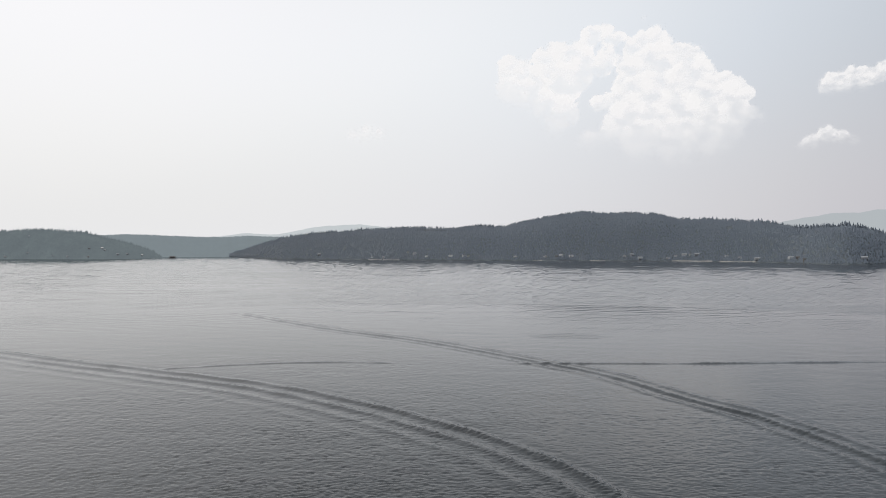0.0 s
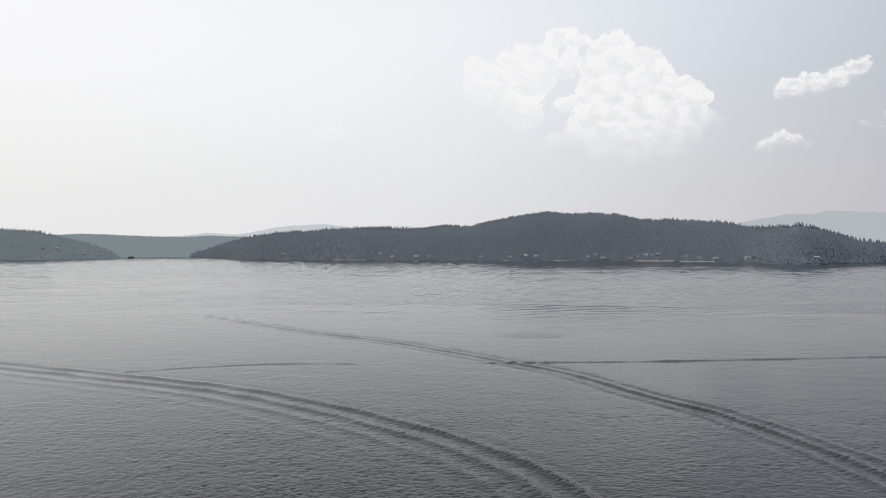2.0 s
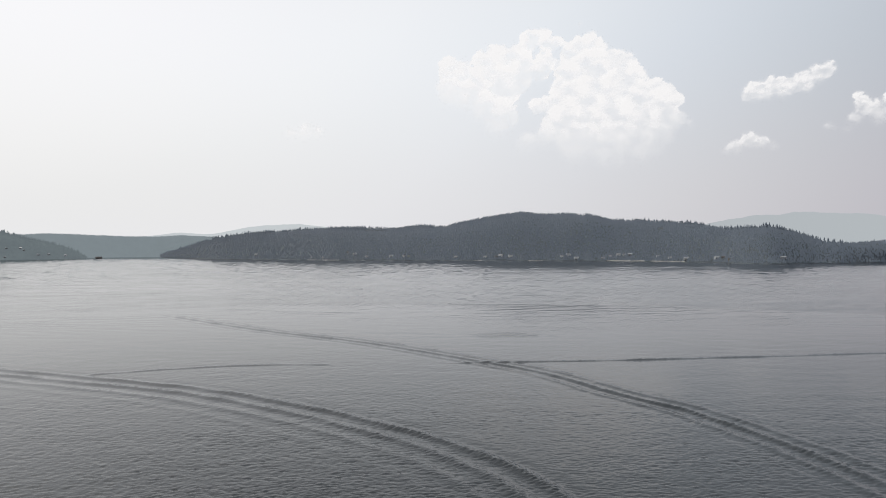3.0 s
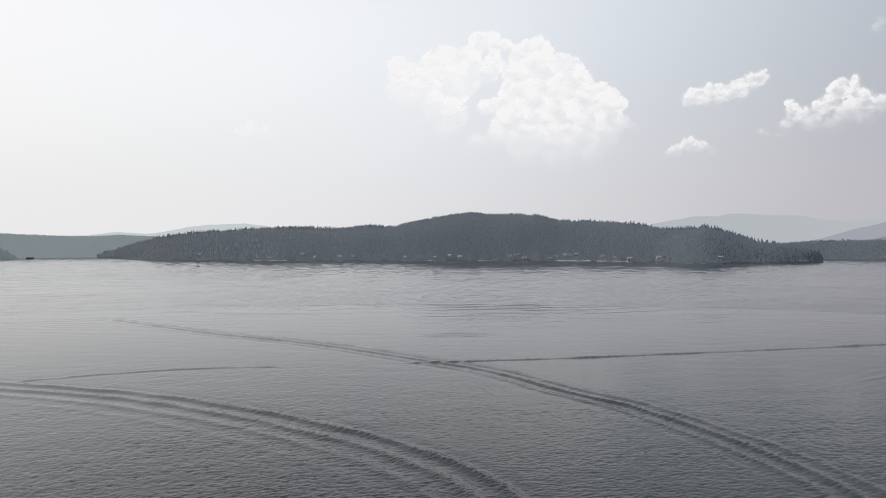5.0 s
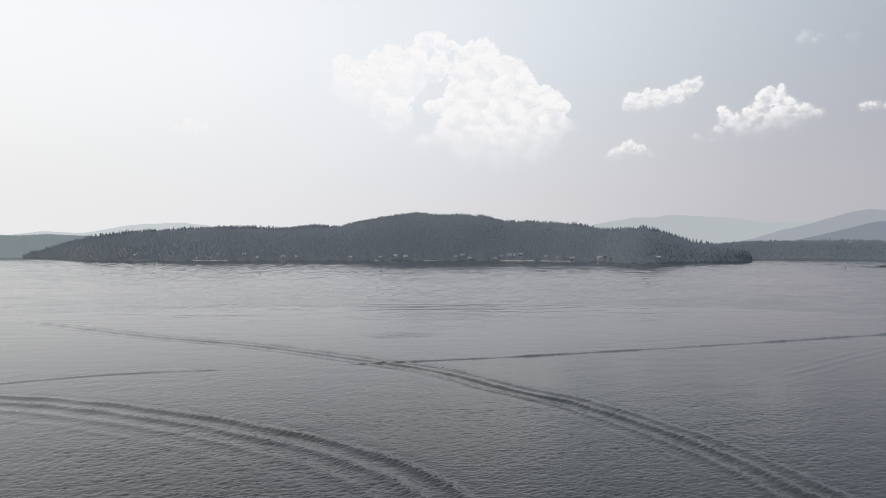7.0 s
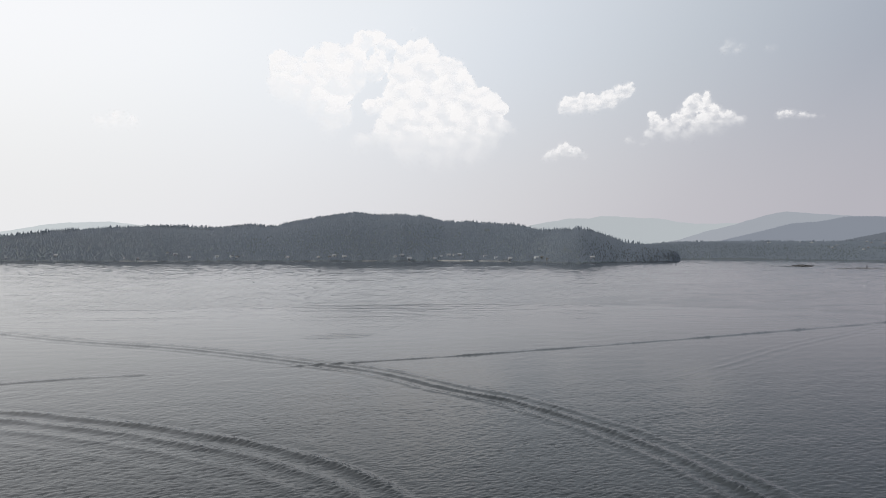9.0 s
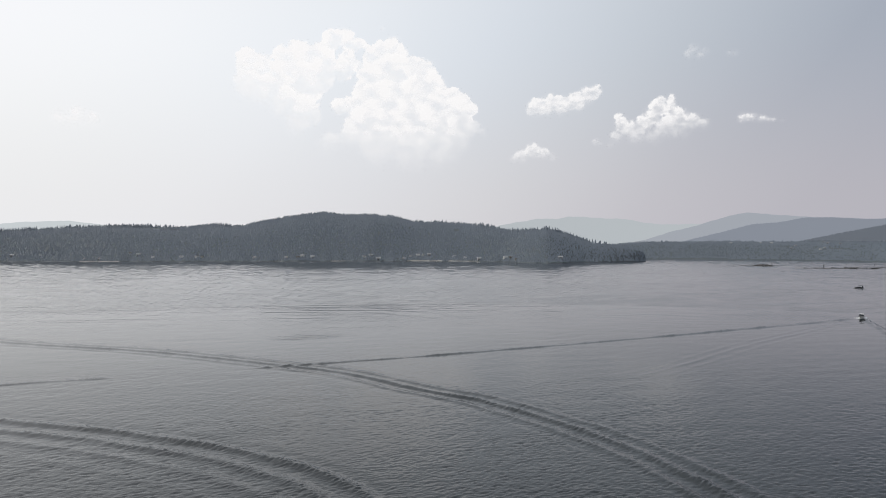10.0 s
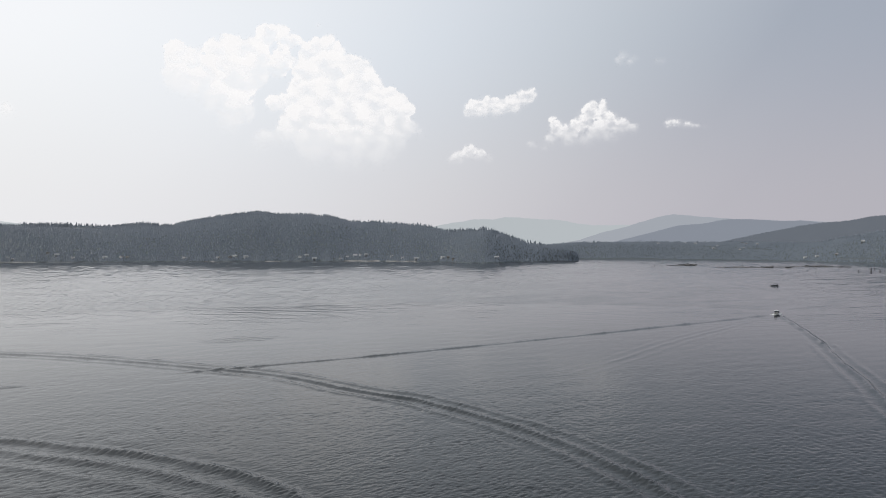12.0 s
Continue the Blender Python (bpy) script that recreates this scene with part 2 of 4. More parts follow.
def signed_distance(x, y, line):
    """Distance to a line (positive on its right-hand side) and how far along it, 0 to 1."""
    best, side, along = np.full(x.shape, 1e9), np.zeros(x.shape), np.zeros(x.shape)
    for i, (a, b) in enumerate(zip(line[:-1], line[1:])):
        d = b - a
        u = np.clip(((x - a[0]) * d[0] + (y - a[1]) * d[1]) / (d @ d), 0, 1)
        px, py = x - a[0] - u * d[0], y - a[1] - u * d[1]
        q = np.hypot(px, py)
        near = q < best
        s = np.where(d[0] * py - d[1] * px < 0, 1.0, -1.0)
        best, side, along = np.where(near, q, best), np.where(near, s, side), np.where(near, (i + u) / (len(line) - 1), along)
    return best * side, along


# wave trains left by boats: a line on the water, crest spacing, crest height, reach before and behind the line
WAKES = [
    ([(-290, 318), (-205, 266), (-150, 236), (-86, 205), (-51, 187), (-19, 163), (3, 142), (18, 124), (26, 109), (30, 97), (33, 80)], 6.6, 0.22, 3.4, 14.0),
    ([(-140, 411), (-65, 328), (-9, 277), (35, 224), (53, 199), (65, 170), (75, 151), (80, 133), (84, 114), (85, 98), (84, 82), (81, 66), (72, 44)], 5.4, 0.25, 6.0, 6.0),
    ([(22, 222), (63, 221), (96, 221), (145, 223), (200, 226), (214, 227)], 5.0, 0.27, 1.8, 1.8),
    ([(206, 226), (254, 230), (325, 235), (372, 241)], 5.6, 0.36, 1.8, 1.8),
    ([(372, 240), (324, 198), (277, 159), (268, 152)], 7.0, 0.45, 2.6, 2.6),
    ([(274, 157), (234, 127), (205, 104), (183, 88), (150, 62)], 4.6, 0.26, 4.5, 4.5),
    ([(-98, 212), (-76, 219), (-61, 223), (-41, 225), (-17, 223)], 5.5, 0.17, 1.9, 1.9),
    ([(100, 408), (130, 400), (160, 396), (195, 390)], 9.0, 0.1, 3.5, 3.5),
    ([(357, 235), (296, 214), (226, 192), (170, 170), (131, 156)], 5.0, 0.05, 6.0, 6.0),
]


# smoother lanes where boats passed long ago
SLICKS = [([(-300, 420), (-170, 330), (-70, 268), (10, 228)], 14.0), ([(-190, 300), (-110, 262), (-40, 236)], 7.0), ([(131, 156), (226, 192), (357, 235)], 5.0)]


def lattice_noise(x, y, seed):
    """Gradient noise with a cell of 1; about -1 to 1."""
    rng = np.random.default_rng(seed)
    ang = rng.uniform(0, 2 * np.pi, (256, 256))
    ix, iy = np.floor(x).astype(int), np.floor(y).astype(int)
    fx, fy = x - ix, y - iy
    out, wx, wy = 0.0, fx * fx * fx * (fx * (fx * 6 - 15) + 10), fy * fy * fy * (fy * (fy * 6 - 15) + 10)
    for dx in (0, 1):
        for dy in (0, 1):
            g = ang[(ix + dx) % 256, (iy + dy) % 256]
            out = out + (np.cos(g) * (fx - dx) + np.sin(g) * (fy - dy)) * (wx if dx else 1 - wx) * (wy if dy else 1 - wy)
    return out * 1.5


def chop(x, y, r, seed):
    """Wind ripples: crests a few times as long as wide, in lengths from 5 m down to 0.5 m, over calmer and rougher patches."""
    step = r * r / 44240
    total = 0.0
    for k, (size, tall, turn) in enumerate(((7.5, 0.04, -0.2), (3.4, 0.028, 0.35), (1.7, 0.036, -0.15), (1.05, 0.056, 0.14), (0.7, 0.06, -0.3), (0.45, 0.05, 0.2))):
        c, s = math.cos(turn), math.sin(turn)
        u, v = (x * c + y * s) / (size * 2.8), (y * c - x * s) / size
        wave = lattice_noise(u, v, seed + k)
        # the small waves have sharp crests
        wave = 0.5 - 2.0 * np.abs(wave - 0.05) if size < 2 else wave
        total = total + tall * np.clip(1.6 - 1.0 * step / size, 0, 1) * wave
    gust = np.clip(0.9 + 0.4 * lattice_noise(x / 70, y / 26, seed + 9) + 0.18 * lattice_noise(x / 21, y / 9, seed + 10), 0.35, 1.5)
    return total * gust


def open_waves(x, y, r):
    """Low waves that the wind drives over the open water, in lulls and gusts."""
    lull = np.clip(1.0 + 0.2 * lattice_noise(x / 420, y / 90, 61) + 0.12 * lattice_noise(x / 60, y / 25, 62), 0.35, 1.6)
    wind = 0.26 * x + 0.96 * y + 5.0 * lattice_noise(x / 70, y / 30, 63) + 2.0 * lattice_noise(x / 30, y / 14, 64)
    # farther out, over deeper water, the waves grow longer and higher alike
    longer = np.maximum(r, 900) / 900
    return 0.17 * longer * lull * np.cos(2 * np.pi * wind / 8.0 * (1 + np.log(longer)) / longer)


def build_lake():
    fine = np.arange(-39.0, 68.01, 0.11)
    az = np.concatenate([np.arange(-180, -39, 6.0), fine, np.arange(72, 179, 6.0), [180.0]])
    rows = 40 * 1106.0 / np.concatenate([np.arange(540, 330, -0.9), np.arange(330, 94, -0.8)])
    rad = np.concatenate([[8.0, 20, 40, 60, 72], rows])
    a, r = np.meshgrid(np.radians(az), rad)
    x, y = r * np.sin(a), r * np.cos(a)
    z = np.zeros_like(x)
    spot = (r > 60) & (r < 560) & (a > radians(-40)) & (a < radians(69))
    px, py = x[spot], y[spot]
    dz = chop(px, py, r[spot], 5)
    for line, wide in SLICKS:
        d, along = signed_distance(px, py, curve_points(line, 8.0))
        dz = dz * (1 - 0.55 * np.exp(-(d / wide) ** 2) * np.clip(along * 6, 0, 1) * np.clip((1 - along) * 6, 0, 1))
    # a cat's paw: a gust that ruffles a small patch
    paw = np.exp(-((px - 58) / 17) ** 2 - ((py - 292) / 9) ** 2)
    dz = dz + 0.16 * paw * np.cos(2 * np.pi * (py + 0.12 * px + 0.8 * lattice_noise(px / 9, py / 9, 77)) / 5.5)
    uneven = ripple_field(px, py, 8, 3, 30.0)
    for line, gap, height, front, back in WAKES:
        pts = curve_points(line, 6.0)
        rim = 2.6 * max(front, back)
        by = (px > pts[:, 0].min() - rim) & (px < pts[:, 0].max() + rim) & (py > pts[:, 1].min() - rim) & (py < pts[:, 1].max() + rim)
        qx, qy = px[by], py[by]
        d, along = signed_distance(qx, qy, pts)
        d = d + 0.35 * ripple_field(qx, qy, 9, 2, 24.0)
        reach = np.where(d > 0, back, front)
        ends = np.clip(along * 20, 0, 1) * np.clip((1 - along) * 20, 0, 1)
        env = np.exp(-(d / reach) ** 2) * ends * (1 + 0.45 * uneven[by])
        wave = np.cos(2 * np.pi * d / gap)
        fizz = np.clip(wave, 0, 1) * np.clip(lattice_noise(qx / 0.9, qy / 0.55, 90), -0.2, 1) * 0.7
        dz[by] += height * env * (wave + 0.45 * wave * wave + fizz)
    z[spot] = (dz + 0.9 * np.clip((r[spot] - 320) / 150, 0, 1) ** 1.5 * open_waves(px, py, r[spot])) * np.clip((rows[-1] - r[spot]) / 8, 0, 1)
    verts = np.stack([x, y, z], -1).reshape(-1, 3)
    hub = len(verts)
    ring = np.arange(len(az) - 1)
    verts = np.vstack([verts, [[0, 0, 0]]])
    # open water: low wind waves out to the far shores
    az2 = np.concatenate([np.arange(-180, -39, 6.0), np.arange(-39.0, 68.01, 0.38), np.arange(72, 179, 6.0), [180.0]])
    rad2 = np.concatenate([np.arange(rows[-1], 900, 2.3), np.geomspace(900, 4700, 640), np.geomspace(4760, 7000, 8)])
    a, r = np.meshgrid(np.radians(az2), rad2)
    x, y = r * np.sin(a), r * np.cos(a)
    z = open_waves(x, y, r) * np.clip((r - rows[-1]) / 8, 0, 1) * np.clip((4700 - r) / 40, 0, 1) * ((a > radians(-38)) & (a < radians(67)))
    outer = sheet(len(rad2), len(az2)) + len(verts)
    verts = np.vstack([verts, np.stack([x, y, z], -1).reshape(-1, 3)])
    lake = mesh_object("water", verts, [outer, sheet(len(rad), len(az)), np.stack([ring + 1, ring, np.full(len(ring), hub)], -1)], WATER, True)
    return tagged(lake, "calm grey lake water with ripples and crossing boat wakes", "lake", kind="structure")


build_lake()


# ---- land ----
SOFTEN = 0.45


class Land:
    """Wooded land along a shore: lines of shore distance, depth to the crest and crest height over azimuth."""

    def __init__(self, shore, depth, crest, rough, seed, back=0.9, jag=0.0):
        self.shore, self.depth, self.crest = (np.array(k, dtype=float) for k in (shore, depth, crest))
        self.rough, self.seed, self.back = rough, seed, back
        self.az0, self.az1 = self.shore[0, 0], self.shore[-1, 0]
        self.fine = np.arange(self.az0, self.az1 + 0.05, 0.05)
        self.lines = []
        for k, soften in ((self.shore, SOFTEN), (self.depth, SOFTEN), (self.crest, 0.2)):
            bell = np.exp(-0.5 * (np.arange(-24, 25) * 0.05 / soften) ** 2)
            v = np.pad(np.interp(self.fine, k[:, 0], k[:, 1]), 24, mode="reflect", reflect_type="odd")
            self.lines.append(np.convolve(v, bell / bell.sum(), "valid"))
        # knolls and notches along the crest
        self.lines[2] = self.lines[2] + jag * (np.sin(self.fine * 1.9 + seed) + 0.7 * np.sin(self.fine * 4.3 + 2 * seed) + 0.5 * np.sin(self.fine * 9.1 + 3 * seed))

    def plan(self, az):
        s, d, c = (np.interp(az, self.fine, k) for k in self.lines)
        return s + self.coves(az), d, c

    def coves(self, az):
        """Small coves and points along the water."""
        return 12 * np.sin(az * 2.1 + self.seed) + 6 * np.sin(az * 5.3)

    def at(self, az, s):
        """Places on the ground; s: 0 at the shore, 1 at the crest."""
        shore, depth, top = self.plan(az)
        near = np.clip(1 - np.abs(s) * 4, 0, 1) ** 2
        r = shore + s * depth - (1 - near) * self.coves(az)
        x, y = r * np.sin(np.radians(az)), r * np.cos(np.radians(az))
        rise = np.sin(np.clip(s, 0, 1) * np.pi / 2) ** 1.15
        fall = np.cos(np.clip((s - 1) / self.back, 0, 1) * np.pi / 2)
        bumps = ripple_field(x, y, self.seed, 3, 900.0) * self.rough * np.clip(s * 1.5, 0, 1) * (1.35 - np.clip(s, 0, 1))
        z = 1.2 + top * rise * fall * (1 + bumps)
        return x, y, np.where(s <= 0, -2.0, np.where(s > 1 + self.back * 0.98, -3.0, z))

    def ground(self, name, mat, label, step=0.12, rows=44):
        az = np.arange(self.az0, self.az1 + step / 2, step)
        s = np.concatenate([[-0.03, 0.0001], np.linspace(0.012, 1 + self.back, rows)])
        a, q = np.meshgrid(az, s)
        verts = np.stack(self.at(a, q), -1).reshape(-1, 3)
        ob = mesh_object(name, verts, [sheet(len(s), len(az))], mat, True)
        return tagged(ob, label, "hill", kind="structure")


def tiered_tree(rng, tiers, sides, slim):
    """A conifer one metre high: ragged skirts of boughs, one over the other."""
    v, f = [], []
    for k in range(tiers):
        low, high = k / tiers * 0.9 + 0.05, min(1.0, (k + 1.75) / tiers * 0.9 + 0.05)
        wide = slim * (1 - low) ** 0.8 * rng.uniform(0.85, 1.15)
        c = len(v)
        v.append((rng.uniform(-0.02, 0.02), rng.uniform(-0.02, 0.02), high if k < tiers - 1 else 1.0))
        for j in range(sides):
            ang = 2 * math.pi * (j + rng.uniform(-0.25, 0.25)) / sides + k
            w = wide * (1.0 if j % 2 else 0.62) * rng.uniform(0.8, 1.2)
            v.append((w * math.cos(ang), w * math.sin(ang), low + rng.uniform(-0.03, 0.03)))
        f += [(c, c + 1 + j, c + 1 + (j + 1) % sides) for j in range(sides)]
    return np.array(v), np.array(f)


def round_tree(rng, wide):
    """A leafy crown one metre high: an uneven cluster of lumps."""
    v, f = [], []
    for _ in range(3):
        bm = bmesh.new()
        bmesh.ops.create_icosphere(bm, subdivisions=1, radius=rng.uniform(0.24, 0.38))
        off = np.array((rng.uniform(-wide, wide) * 0.6, rng.uniform(-wide, wide) * 0.6, rng.uniform(0.3, 0.75)))
        c = len(v)
        for q in bm.verts:
            v.append(np.array(q.co) * rng.uniform(0.75, 1.25) + off)
        f += [[c + q.index for q in p.verts] for p in bm.faces]
        bm.free()
    return np.array(v), np.array(f)


_rng = np.random.default_rng(3)
CONIFERS = [tiered_tree(_rng, 2, 5, w) for w in (0.22, 0.25, 0.28, 0.32, 0.36, 0.4)]
SPIRES = [tiered_tree(_rng, 5, 6, w) for w in (0.15, 0.18, 0.22, 0.26)]
BROADLEAVES = [round_tree(_rng, w) for w in (0.4, 0.5, 0.6)]


def wood(name, xyz, heights, kinds, mat, label, seed, sunk):
    """A stand of trees as one mesh."""
    rng = np.random.default_rng(seed)
    pick = rng.integers(0, len(kinds), len(xyz))
    verts, faces, base = [], [], 0
    for k, (tv, tf) in enumerate(kinds):
        p, h = xyz[pick == k], heights[pick == k]
        if not len(p):
            continue
        spin = rng.uniform(0, 2 * np.pi, len(p))
        c, s = np.cos(spin)[:, None], np.sin(spin)[:, None]
        lx, ly, lz = tv[:, 0][None], tv[:, 1][None], tv[:, 2][None]
        wide = (h * rng.uniform(0.85, 1.2, len(p)))[:, None]
        q = np.stack([p[:, :1] + wide * (c * lx - s * ly), p[:, 1:2] + wide * (s * lx + c * ly), p[:, 2:] + h[:, None] * (lz - sunk)], -1)
        verts.append(q.reshape(-1, 3))
        faces.append((tf[None] + (np.arange(len(p)) * len(tv))[:, None, None]).reshape(-1, 3) + base)
        base += q.shape[0] * q.shape[1]
    ob = mesh_object(name, np.vstack(verts), [np.vstack(faces)], mat, True)
    return tagged(ob, label, "trees", kind="stuff")


def scatter(land, count, seed, s0=0.015, s1=1.12, az0=None, az1=None):
    rng = np.random.default_rng(seed)
    a0, a1 = land.az0 if az0 is None else az0, land.az1 if az1 is None else az1
    az, s = rng.uniform(a0, a1, count * 2), rng.uniform(s0, s1, count * 2)
    shore, depth, _ = land.plan(az)
    weight = depth * (shore + s * depth)
    keep = rng.uniform(0, 1, count * 2) < weight / weight.max()
    return az[keep], s[keep]


MAIN = Land(
    [(-18.9, 4640), (-18.2, 4350), (-16.8, 3844), (-14.4, 3235), (-9.4, 2930), (-4.3, 2690), (0.8, 2572), (6, 2485), (11, 2424), (16, 2385),
     (20.6, 2365), (25, 2305), (29, 2190), (31, 2050), (33, 1955), (35.5, 2095), (38, 2213), (41.1, 2405), (41.35, 2440)],
    [(-18.9, 60), (-16, 260), (-9, 520), (0, 600), (12, 720), (25, 600), (30, 430), (34, 420), (38, 220), (41.35, 40)],
    [(-18.9, 18), (-18.2, 34), (-16.8, 63), (-14.4, 104), (-11.4, 130), (-4.3, 147), (-1.5, 150), (0.8, 145), (3.4, 158), (5.5, 150), (7.5, 178), (10.1, 198),
     (12.5, 218), (14.5, 203), (16.9, 207), (18.8, 193), (20.6, 167), (25, 156), (27.9, 139), (29.9, 111), (31, 112), (33, 111), (34.5, 99),
     (36.5, 68), (38, 56), (40.3, 44), (41.1, 36), (41.35, 20)],
    0.09, 21)
MAIN.ground("hill", FOREST_FLOOR, "long wooded hill rising from the lake shore")

# other shores and ranges
HOLLOW = [(-1.0, 0.86, 1.6, 0.10), (24.6, 0.62, 0.3, 0.05)]
LEFT_SHORE = Land(
    [(-44, 4300), (-40, 4250), (-35.3, 4120), (-29.8, 3660), (-26.5, 3720), (-24.8, 3860), (-24.2, 3980)],
    [(-44, 330), (-32, 330), (-28, 260), (-24.2, 40)],
    [(-44, 140), (-35.3, 150), (-32.7, 156), (-31.4, 158), (-29.8, 140), (-28.6, 112), (-26.5, 78), (-25, 42), (-24.2, 6)], 0.15, 4)
RIGHT_SHORE = Land(
    [(34, 2950), (41.6, 2990), (45, 2914), (49.7, 2867), (54, 2761), (58.2, 2548), (62, 2285), (64.4, 2194), (69, 2080), (74, 2000)],
    [(34, 420), (45, 430), (58, 520), (64, 480), (74, 480)],
    [(34, 45), (38.2, 62), (40.2, 73), (45, 78), (48.8, 76), (52.4, 72), (55, 73), (57.8, 66), (60.2, 63), (62, 80), (64.4, 98), (69, 120), (74, 120)], 0.10, 14)
INLET_RANGE = Land(
    [(-34, 4420), (-24.5, 4560), (-21.5, 4700), (-10, 4700)], [(-34, 170), (-10, 130)],
    [(-34, 120), (-28.5, 142), (-26.6, 152), (-23.6, 144), (-21, 139), (-19.1, 140), (-17.3, 152), (-14.9, 142), (-10, 120)], 0.05, 33)
DARK_RANGE = Land(
    [(52, 3560), (60, 3500), (74, 3400)], [(52, 300), (74, 350)],
    [(52, 62), (54.5, 105), (57, 140), (59, 166), (60.5, 180), (62, 187), (63.5, 205), (64.4, 208), (69, 232), (74, 240)], 0.06, 41)
MID_RANGE = Land(
    [(43, 4180), (74, 4150)], [(43, 300), (74, 300)],
    [(43, 70), (45.1, 112), (47.4, 158), (49.7, 207), (51.5, 212), (53.3, 240), (55.4, 239), (57.4, 224), (59, 225), (60.5, 206), (66, 190), (74, 180)], 0.05, 52)
FAR_LEFT = Land(
    [(-22, 4900), (-3, 4900)], [(-22, 45), (-3, 45)],
    [(-22, 130), (-19.1, 156), (-17.3, 176), (-14.9, 164), (-12.4, 212), (-10.4, 236), (-7.4, 249), (-5.4, 228), (-3, 190)], 0.02, 61, 0.6, 1.2)
FAR_RIGHT = Land(
    [(25, 4720), (60, 4720)], [(25, 180), (60, 180)],
    [(25, 200), (28.4, 234), (32, 287), (33.6, 282), (34.8, 303), (36.6, 289), (39.7, 276), (42.6, 232), (45.1, 234), (48, 215), (60, 200)], 0.045, 71, 0.4, 1.6)
FAR_SPUR = Land(
    [(40, 4540), (62, 4540)], [(40, 130), (62, 130)],
    [(40, 90), (41.8, 128), (43.8, 180), (45.7, 219), (47.4, 262), (48.5, 284), (49.4, 288), (50.6, 279), (53.2, 258), (57, 238), (62, 210)], 0.045, 77, 0.4, 1.4)

# forest colours with the haze mixed in as a glow of the surface
LEFT_AIR = painted_haze("inlet_wood_in_haze", (0.1, 0.125, 0.105), (0.24, 0.283, 0.313), 0.5)
INLET_AIR = painted_haze("inlet_forest_in_haze", (0.10, 0.12, 0.12), (0.285, 0.335, 0.36), 0.7)
DARK_AIR = painted_haze("ridge_forest_in_haze", (0.06, 0.07, 0.065), (0.15, 0.168, 0.2), 0.86)
MID_AIR = painted_haze("far_forest_in_haze", (0.06, 0.07, 0.065), (0.258, 0.284, 0.335), 0.92)
FAR_LEFT_AIR = painted_haze("far_hill_in_haze", (0.1, 0.1, 0.1), (0.58, 0.62, 0.64), 0.97)
FAR_RIGHT_AIR = painted_haze("mountain_in_haze", (0.1, 0.1, 0.1), (0.47, 0.505, 0.53), 0.97)
FAR_SPUR_AIR = painted_haze("mountain_spur_in_haze", (0.1, 0.1, 0.1), (0.37, 0.395, 0.44), 0.95)

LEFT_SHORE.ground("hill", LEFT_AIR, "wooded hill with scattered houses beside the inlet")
RIGHT_SHORE.ground("hill", FOREST_FLOOR, "low shore with meadows, woods and houses across the bay")
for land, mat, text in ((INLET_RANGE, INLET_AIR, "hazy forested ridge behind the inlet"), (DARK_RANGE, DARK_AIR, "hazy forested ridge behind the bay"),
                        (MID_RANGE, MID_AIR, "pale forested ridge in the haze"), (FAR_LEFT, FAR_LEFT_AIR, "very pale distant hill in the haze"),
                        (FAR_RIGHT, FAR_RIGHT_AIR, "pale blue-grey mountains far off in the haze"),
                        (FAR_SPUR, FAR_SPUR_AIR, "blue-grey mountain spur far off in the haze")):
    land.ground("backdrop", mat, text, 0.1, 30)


def plant(name, land, count, seed, low, high, kinds, mat, label, s0=0.015, s1=1.12, az0=None, az1=None, bare=()):
    az, s = scatter(land, count, seed, s0, s1, az0, az1)
    keep = np.ones(len(az), dtype=bool)
    for ca, cs, wa, ws in bare:
        keep &= ((az - ca) / wa) ** 2 + ((s - cs) / ws) ** 2 > 1
    az, s = az[keep], s[keep]
    x, y, z = land.at(az, s)
    rng = np.random.default_rng(seed + 1)
    # old stands and young ones
    stand = 0.5 + 0.5 * np.clip(ripple_field(x, y, seed + 5, 3, 260.0) * 1.3, -1, 1)
    h = low + (high - low) * rng.uniform(0, 1, len(x)) ** 1.8 * (0.45 + 0.55 * stand)
    # in a dense wood only the upper half of each crown is seen
    return wood(name, np.stack([x, y, z], -1), h, kinds, mat, label, seed + 2, {id(CONIFERS): 0.45, id(BROADLEAVES): 0.55}.get(id(kinds), 0.3 if s0 > 0.5 else 0.5))


MEADOWS = [(45.5, 0.03, 2.6, 0.025), (56.0, 0.45, 1.0, 0.03), (52.0, 0.55, 0.9, 0.025), (62.5, 0.10, 1.4, 0.03)]
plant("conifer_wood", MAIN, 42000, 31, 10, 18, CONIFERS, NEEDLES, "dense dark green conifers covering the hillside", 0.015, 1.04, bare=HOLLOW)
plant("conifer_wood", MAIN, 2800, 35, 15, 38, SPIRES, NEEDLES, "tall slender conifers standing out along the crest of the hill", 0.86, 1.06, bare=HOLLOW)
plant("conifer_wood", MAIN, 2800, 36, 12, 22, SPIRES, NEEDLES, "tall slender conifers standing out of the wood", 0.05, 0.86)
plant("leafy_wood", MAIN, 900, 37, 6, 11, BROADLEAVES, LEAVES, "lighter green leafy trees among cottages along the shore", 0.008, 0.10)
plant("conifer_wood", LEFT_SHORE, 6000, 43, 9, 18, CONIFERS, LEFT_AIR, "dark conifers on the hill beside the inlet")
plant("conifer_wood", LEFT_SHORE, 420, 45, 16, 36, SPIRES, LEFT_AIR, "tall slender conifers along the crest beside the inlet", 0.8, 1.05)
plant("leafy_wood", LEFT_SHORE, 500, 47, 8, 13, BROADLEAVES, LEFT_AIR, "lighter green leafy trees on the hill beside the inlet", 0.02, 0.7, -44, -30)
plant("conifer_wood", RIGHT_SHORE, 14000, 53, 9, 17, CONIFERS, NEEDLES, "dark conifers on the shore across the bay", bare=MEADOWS)
